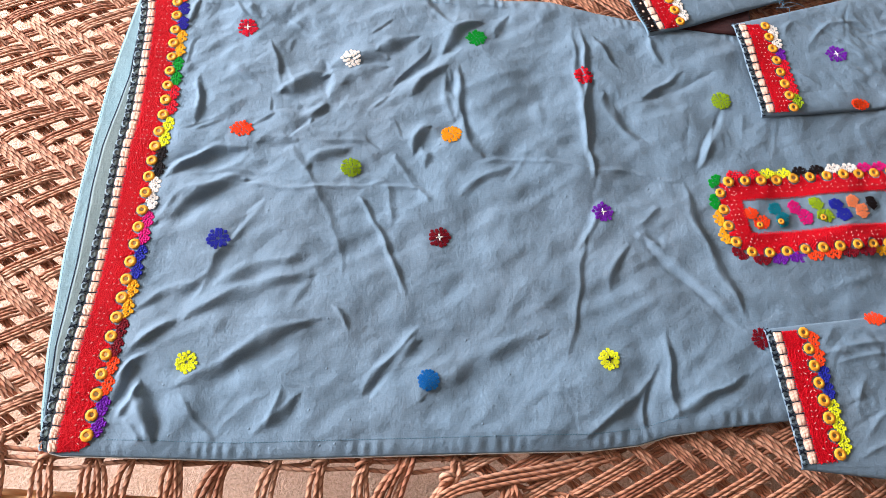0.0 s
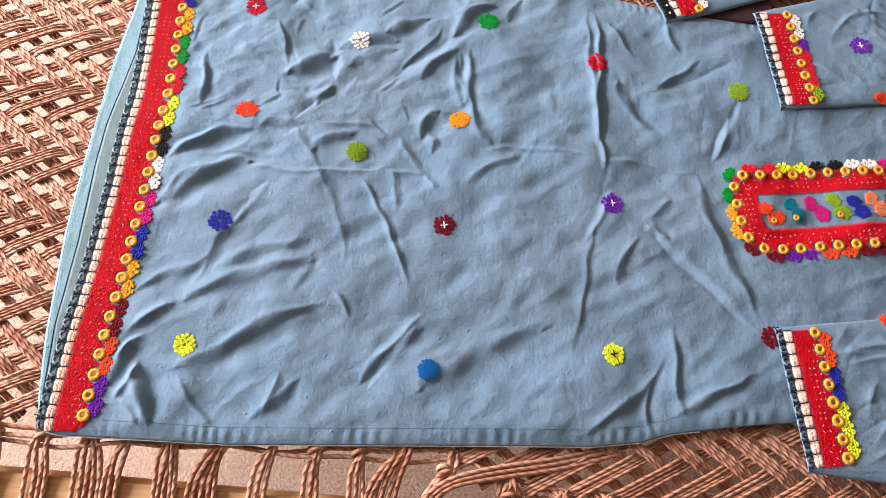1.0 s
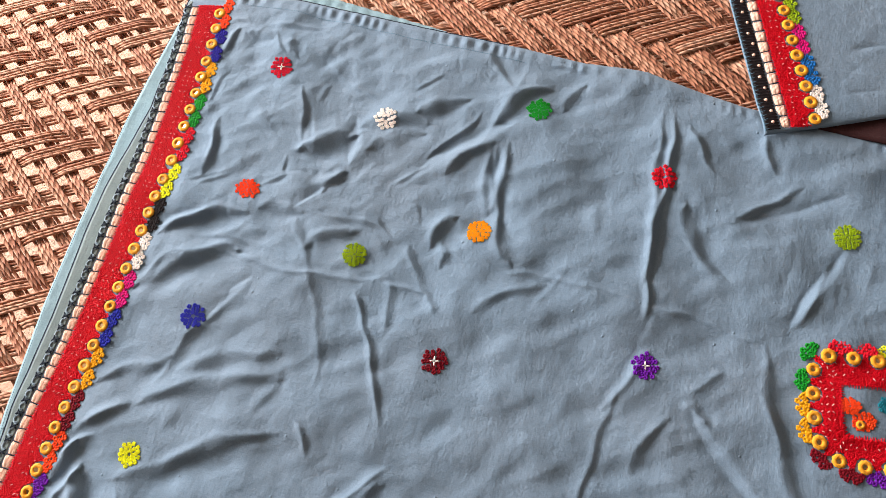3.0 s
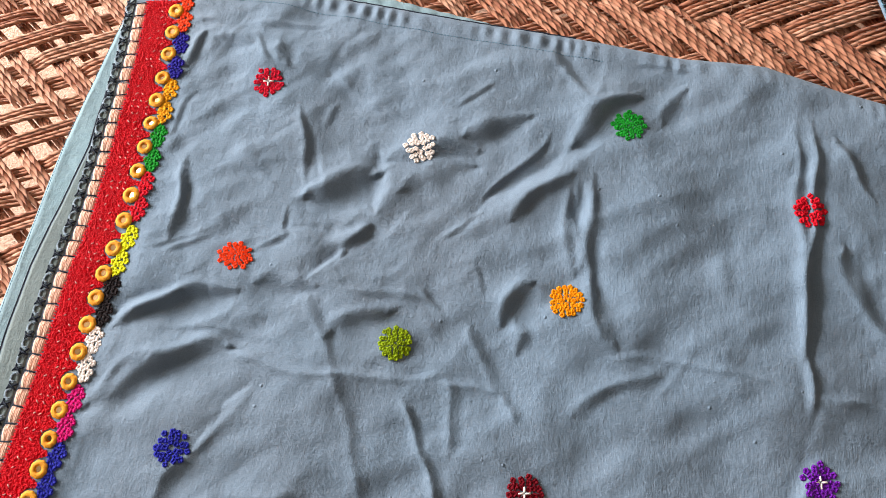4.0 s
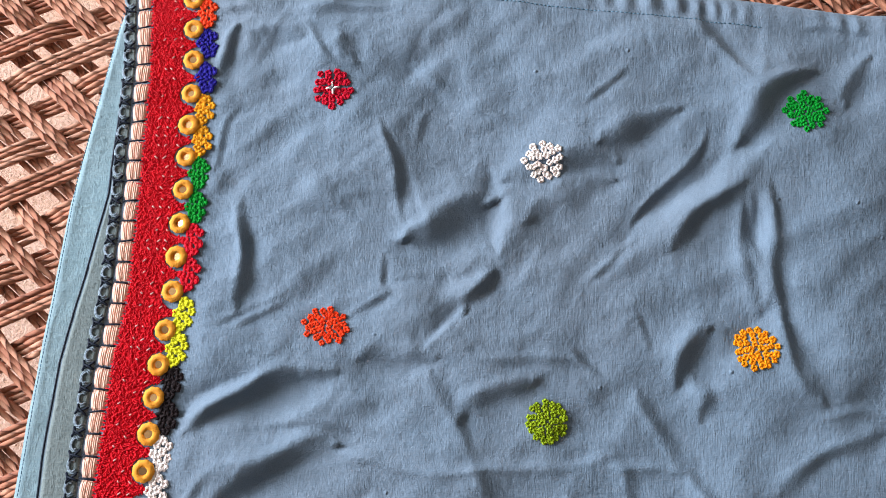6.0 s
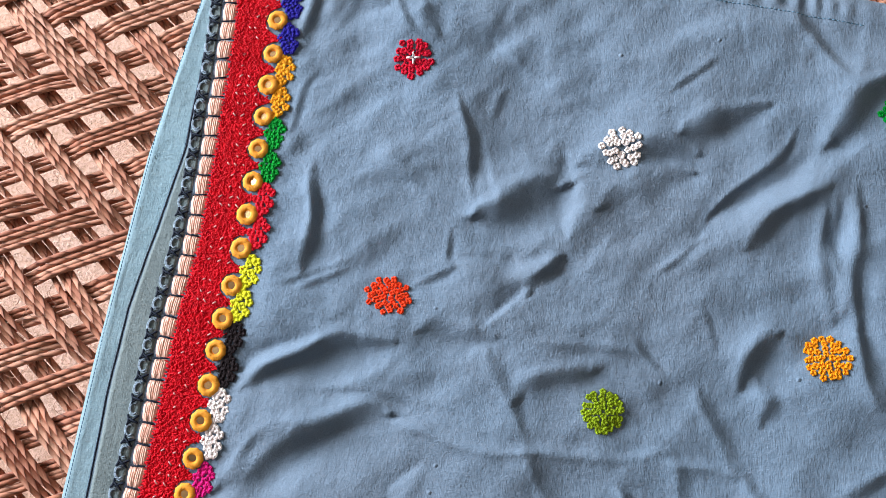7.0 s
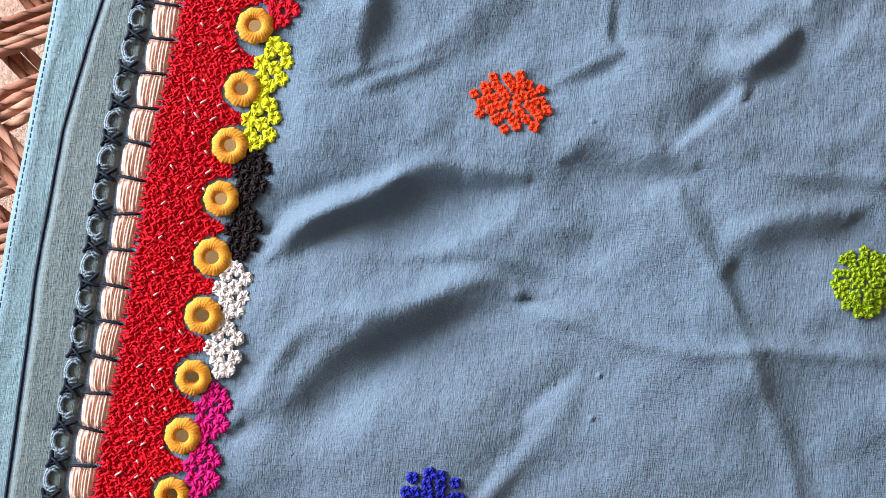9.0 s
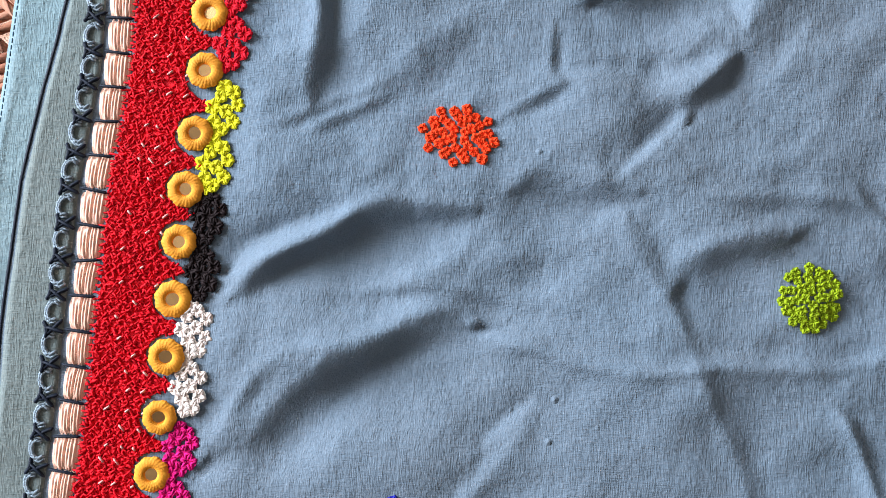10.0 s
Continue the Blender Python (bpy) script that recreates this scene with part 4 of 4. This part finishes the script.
def flower(parent, x, y, colour, zf, r=0.0125, heart=None, seed=0, label="", wide=1.0, lean=0.0, loose=False):
    """A round motif: rings of tiny looped florets with cloth showing between them, and a notched rim."""
    st, rng = Stitches(), random.Random(seed)
    z = float(zf(x, y))
    turn = rng.uniform(0, 0.8)
    dense = colour in ("coral", "green", "lime", "azure", "orange", "peach") and not loose
    small = 0.0021 if dense else 0.0024
    c, d = math.cos(lean), math.sin(lean)

    def lay(px, py):
        px, py = px * wide, py / wide ** 0.6
        return x + c * px - d * py, y + d * px + c * py

    rings = ((0.22, 4), (0.44, 8), (0.66, 12), (0.88, 16)) if dense else ((0.32, 5), (0.60, 9), (0.86, 13))
    for q, n in rings:
        for k in range(n):
            a = turn + 2 * math.pi * (k + 0.5 * (n % 2)) / n + rng.uniform(-0.07, 0.07)
            e = r * q * (1 + (0.09 * math.cos(8 * a) if q > 0.8 else 0)) + rng.uniform(-0.0003, 0.0003)
            px, py = lay(e * math.cos(a), e * math.sin(a))
            top = max(float(zf(px + o, py + q2)) for o, q2 in ((0, 0), (0.002, 0), (-0.002, 0), (0, 0.002), (0, -0.002)))
            floret(st, px, py, small * rng.uniform(0.88, 1.08) * (r / 0.0125) ** 0.5, rng, top + 0.0003, rng.choice((4, 5)), 0.5 if dense else 0.6)
    f = put("flower", st.mesh("flower", THREAD[colour]), parent, label=label or colour + " stitched flower")
    if heart:
        st = Stitches()
        for k in range(4):
            a = k * math.pi / 2 + 0.15
            st.add((x + r * 0.2 * math.cos(a), y + r * 0.2 * math.sin(a)), a, r * 0.34, 0.0014, z + 0.0012, 0.0008)
        put("heart", st.mesh("heart", THREAD[heart]), f)
    return f


FLOWERS = [
    (-0.253, 0.257, "yellow", ""),
    (-0.238, 0.391, "blue", ""),
    (-0.228, 0.529, "coral", ""),
    (-0.2355, 0.6712, "crimson", "white"),
    (-0.101, 0.483, "lime", ""),
    (-0.1080, 0.6312, "white", ""),
    (-0.012, 0.242, "azure", ""),
    (-0.001, 0.399, "maroon", "white"),
    (0.012, 0.529, "orange", ""),
    (0.044, 0.669, "green", ""),
    (0.175, 0.266, "yellow", "black"),
    (0.183, 0.435, "purple", "white"),
    (0.175, 0.618, "red", ""),
    (0.343, 0.59, "lime", ""),
    (0.341, 0.291, "maroon", ""),
]
for i, (fx, fy, colour, heart) in enumerate(FLOWERS):
    if colour == "coral":
        flower(dress, fx, fy, colour, height, r=0.0112, seed=i, wide=1.18, lean=-0.12)
    else:
        flower(dress, fx, fy, colour, height, r=0.0108 if fy < 0.3 else 0.0118, heart=heart or None, seed=i)

# the breast panel
C, S = math.cos(radians(6.5)), math.sin(radians(6.5))


def yoke(a, b):
    return (0.307 + a * C - b * S, 0.428 + a * S + b * C)


line = [yoke(*p) for p in ((0.33, 0.045), (0.10, 0.045), (0.03, 0.045), (0.022, 0.043), (0.019, 0.036), (0.018, 0.02), (0.018, 0.0), (0.018, -0.016), (0.021, -0.028), (0.030, -0.039), (0.042, -0.0445), (0.06, -0.045), (0.33, -0.045))]
border(dress, line, height, ["azure", "green", "pink", "white", "black", "yellow", "red", "green", "gold", "maroon", "purple", "coral", "maroon", "gold", "pink"], blocks=False, crosses=False, start=0.012, red=(-0.0225, 0.0))
for i, (a, b, colour) in enumerate(((0.047, 0.004, "coral"), (0.058, -0.008, "coral"), (0.078, 0.008, "teal"), (0.084, -0.006, "teal"), (0.102, 0.008, "pink"), (0.112, -0.005, "pink"), (0.128, 0.010, "lime"), (0.134, -0.006, "lime"), (0.150, 0.006, "blue"), (0.156, -0.007, "blue"), (0.172, 0.009, "peach"), (0.180, -0.004, "peach"), (0.196, 0.006, "black"))):
    p = yoke(a, b)
    flower(dress, p[0], p[1], colour, height, r=0.0074 if i % 2 == 0 else 0.0084, seed=50 + i, wide=1.15, lean=0.4 * i, loose=True)
    if i in (1, 3, 7):
        r = put("mirror_ring", RING, dress, pose(p[0] - 0.003, p[1] - 0.003, float(height(*p)) + 0.0012, 0, 0, 40 * i))
        r.scale = (0.6, 0.6, 0.6)
        put("mirror", MIRROR_ME, r, pose(0, 0, 0, 6, -5, 0))


# ---- sleeves and trousers ----
def limb(parent, name, cuff_a, cuff_b, far_a, far_b, lift, seed, label, bulge=0.004, n=(230, 130)):
    """A flat tube of cloth from its cuff to its far end; gives its height."""
    u, v = np.meshgrid(np.linspace(0, 1, n[0]), np.linspace(0, 1, n[1]), indexing="ij")
    A, B, Fa, Fb = (np.array(q) for q in (cuff_a, cuff_b, far_a, far_b))
    P = (A[None, None] * (1 - v[..., None]) + B[None, None] * v[..., None]) * (1 - u[..., None]) + (Fa * (1 - v[..., None]) + Fb * v[..., None]) * u[..., None]
    X, Y = P[..., 0], P[..., 1]
    under = np.where((X < 0.76) & (Y > 0.16) & (Y < 0.76), np.maximum(height(X, Y), BASE - 0.002), BASE - 0.003)
    rim = np.minimum(np.minimum(v, 1 - v) / 0.10, 1)
    body = np.sqrt(np.clip(rim * (2 - rim), 0, 1))
    tz = smoother(u, 0.12, 0.4)
    Z = 0.5 * under + 0.5 * BASE + lift + bulge * body + tz * body * (0.003 * fbm(X, Y, 22, seed, 3) + 0.002 * (0.4 - np.abs(fbm(X + 0.6 * Y, Y, 38, seed + 4, 2))))
    rng = random.Random(int(seed))
    for _ in range(26):
        fu, fv = rng.uniform(0.12, 0.95), rng.uniform(0.12, 0.88)
        i, j = int(fu * (n[0] - 1)), int(fv * (n[1] - 1))
        ang, ln, wd = rng.uniform(-0.5, 1.5), rng.uniform(0.015, 0.05), rng.uniform(0.0018, 0.005)
        s = ((X - X[i, j]) * math.cos(ang) + (Y - Y[i, j]) * math.sin(ang)) / ln
        d = -(X - X[i, j]) * math.sin(ang) + (Y - Y[i, j]) * math.cos(ang) + 0.004 * s * s
        Z = Z + body * smoother(u, 0.13, 0.2) * rng.choice((-0.7, 1)) * wd * 0.7 * np.exp(-s * s * 2) * np.exp(-np.abs(d / wd) ** 1.3)
    sheet(name, X, Y, Z, CLOTH, parent, label)
    ax, ay = B - A, Fa - A

    def zf(x, y):
        # nearest node of the sheet
        d = (X[:, ::2] - x) ** 2 + (Y[:, ::2] - y) ** 2
        return Z[:, ::2].ravel()[int(np.argmin(d))]

    return zf


def cuff_line(a, b, inset, cut=0.004):
    """A line beside the cuff, inset towards the limb, from b to a."""
    a, b = np.array(a), np.array(b)
    t = (b - a) / np.linalg.norm(b - a)
    n = np.array((-t[1], t[0]))
    if n[0] < 0:
        n = -n
    return [tuple(a + t * cut + n * inset), tuple(b - t * cut + n * inset)], n


def dressed_cuff(parent, a, b, zf, colours, black=False, start=0.006):
    inset = 0.020 if black else 0.011
    (p, q), n = cuff_line(a, b, inset)
    if (q[1] - p[1]) * n[0] - (q[0] - p[0]) * n[1] < 0:
        p, q = q, p
    border(parent, [p, q], zf, colours, crosses=not black, start=start, red=(0.006, 0.029), pitch=0.0178, tooth_len=1)
    if black:
        st, dt = Stitches(), Stitches()
        P = resample([p, q], 0.0016)
        for i, w in enumerate(P):
            for o in np.arange(-0.0165, -0.006, 0.0019):
                c = w + n * o
                st.add(c, math.atan2(n[1], n[0]) + (0.4 if i % 2 else -0.4), 0.0042, 0.0016, float(zf(*c)) + 0.0003, 0.0008)
            if i % 8 == 4:
                c = w + n * (-0.0115 + 0.002 * (i % 16 > 8))
                for k in range(3):
                    dt.add(c, k * 1.05, 0.0036, 0.0013, float(zf(*c)) + 0.0012, 0.0008)
        band = put("black_band", st.mesh("black_band", THREAD["black"]), parent, label="black stitched band")
        put("dot", dt.mesh("dot", CREAM), band, label="cream stitched dots")
    # blanket stitches round the very edge
    st = Stitches()
    a, b = np.array(a), np.array(b)
    for w in resample([a, b], 0.0048):
        c = w + n * 0.0025
        st.add(c, math.atan2(n[1], n[0]) + 0.2, 0.006, 0.0012, float(zf(*c)) + 0.0004, 0.0008)
        st.add(w + n * 0.0004, math.atan2((b - a)[1], (b - a)[0]), 0.005, 0.0011, float(zf(*c)) + 0.0002, 0.0008)
    put("edge_stitch", st.mesh("edge_stitch", SEAM if black else DARK), parent)


zf = limb(dress, "sleeve", (0.343, 0.300), (0.358, 0.158), (0.72, 0.35), (0.72, 0.12), 0.0035, 21.0, "blue cotton sleeve folded over the front")
dressed_cuff(dress, (0.343, 0.300), (0.358, 0.158), zf, ["yellow", "yellow", "yellow", "blue", "blue", "coral", "coral", "coral"])
flower(dress, 0.468, 0.314, "coral", zf, r=0.0085, seed=81, wide=1.25)
flower(dress, 0.480, 0.205, "indigo", zf, seed=82)
zf = limb(dress, "sleeve", (0.374, 0.705), (0.388, 0.565), (0.75, 0.82), (0.75, 0.61), 0.004, 33.0, "blue cotton sleeve folded over the front")
dressed_cuff(dress, (0.374, 0.705), (0.388, 0.565), zf, ["lime", "red", "red", "red", "purple", "white", "white"], start=0.004)
flower(dress, 0.499, 0.660, "purple", zf, heart="white", seed=83)
flower(dress, 0.514, 0.587, "coral", zf, r=0.0085, seed=84, wide=1.4)
flower(dress, 0.576, 0.648, "pink", zf, seed=85)

trousers = tagged(new("trousers"), "folded blue cotton trousers with black and red cuffs on the cot", "trousers")
zf = limb(trousers, "trouser_leg", (0.204, 0.850), (0.260, 0.677), (0.75, 1.03), (0.75, 0.86), 0.006, 41.0, "blue cotton trouser leg")
dressed_cuff(trousers, (0.204, 0.850), (0.260, 0.677), zf, ["white", "white", "azure", "azure", "pink", "pink", "lime", "lime", "maroon"], black=True)
flower(trousers, 0.40, 0.785, "pink", zf, seed=91)
zf = limb(trousers, "trouser_leg", (0.190, 1.035), (0.218, 0.876), (0.75, 1.21), (0.75, 1.045), 0.004, 55.0, "blue cotton trouser leg")
dressed_cuff(trousers, (0.190, 1.035), (0.218, 0.876), zf, ["white", "white", "azure", "azure", "pink", "pink", "lime", "lime", "maroon"], black=True)

# the dark lining that shows between the trouser leg and the sleeve
u, v = np.meshgrid(np.linspace(0, 1, 40), np.linspace(0, 1, 10), indexing="ij")
X = 0.262 + 0.14 * u
Y = far_y(X) - 0.004 + 0.044 * v
sheet("lining", X, Y, 0.4632 + 0.0006 * np.sin(u * 19), LINING, trousers, "dark maroon lining")
st = Stitches()
for k in range(4):
    st.add((0.352, 0.7165), k * 0.79, 0.0045, 0.0016, 0.4645, 0.0008)
put("dot", st.mesh("dot", CREAM), trousers, label="cream stitched dot")

# pale selvage along the near hem
q = np.arange(-0.37, 0.26, 0.004)
put("selvage", tubes("selvage", [np.stack((q, near_y(q) - 0.0004, height(q, near_y(q)) - 0.0012), axis=1)], 0.0007, SELVAGE, 5), dress, label="pale selvage edge")

# loose thread ends knotted where the far sleeve meets the trousers
rng = random.Random(3)
for n in range(7):
    a = rng.uniform(0, 6.28)
    L = rng.uniform(0.012, 0.03)
    q = np.linspace(0, 1, 10)
    px, py = 0.438 + L * q * math.cos(a) + 0.003 * np.sin(q * 5 + n), 0.728 + L * q * math.sin(a) + 0.003 * np.sin(q * 4 + 2 * n)
    put("thread_end", tubes("thread_end", [np.stack((px, py, np.full(10, 0.4775) + 0.003 * np.sin(q * 3.1)), axis=1)], 0.00035, SEAM, 4), dress)

# stray fibres of the coir
rng = random.Random(11)
paths = []
while len(paths) < 520:
    x, y = rng.uniform(-0.62, 0.24), rng.uniform(0.12, 0.98)
    if x > -0.40 and 0.15 < y < 0.765:
        continue
    a, L, b = rng.uniform(0, 6.28), rng.uniform(0.006, 0.022), rng.uniform(-2, 2)
    q = np.linspace(0, 1, 6)
    h = a + b * q
    paths.append(np.stack((x + L * q * np.cos(h), y + L * q * np.sin(h), MAT_Z + 0.003 + rng.uniform(0, 0.004) * np.sin(q * 3)), axis=1))
tagged(put("fibre", tubes("fibre", paths, 0.00016, ROPE, 3), cot, label="stray fibres of the coir"), kind="stuff")
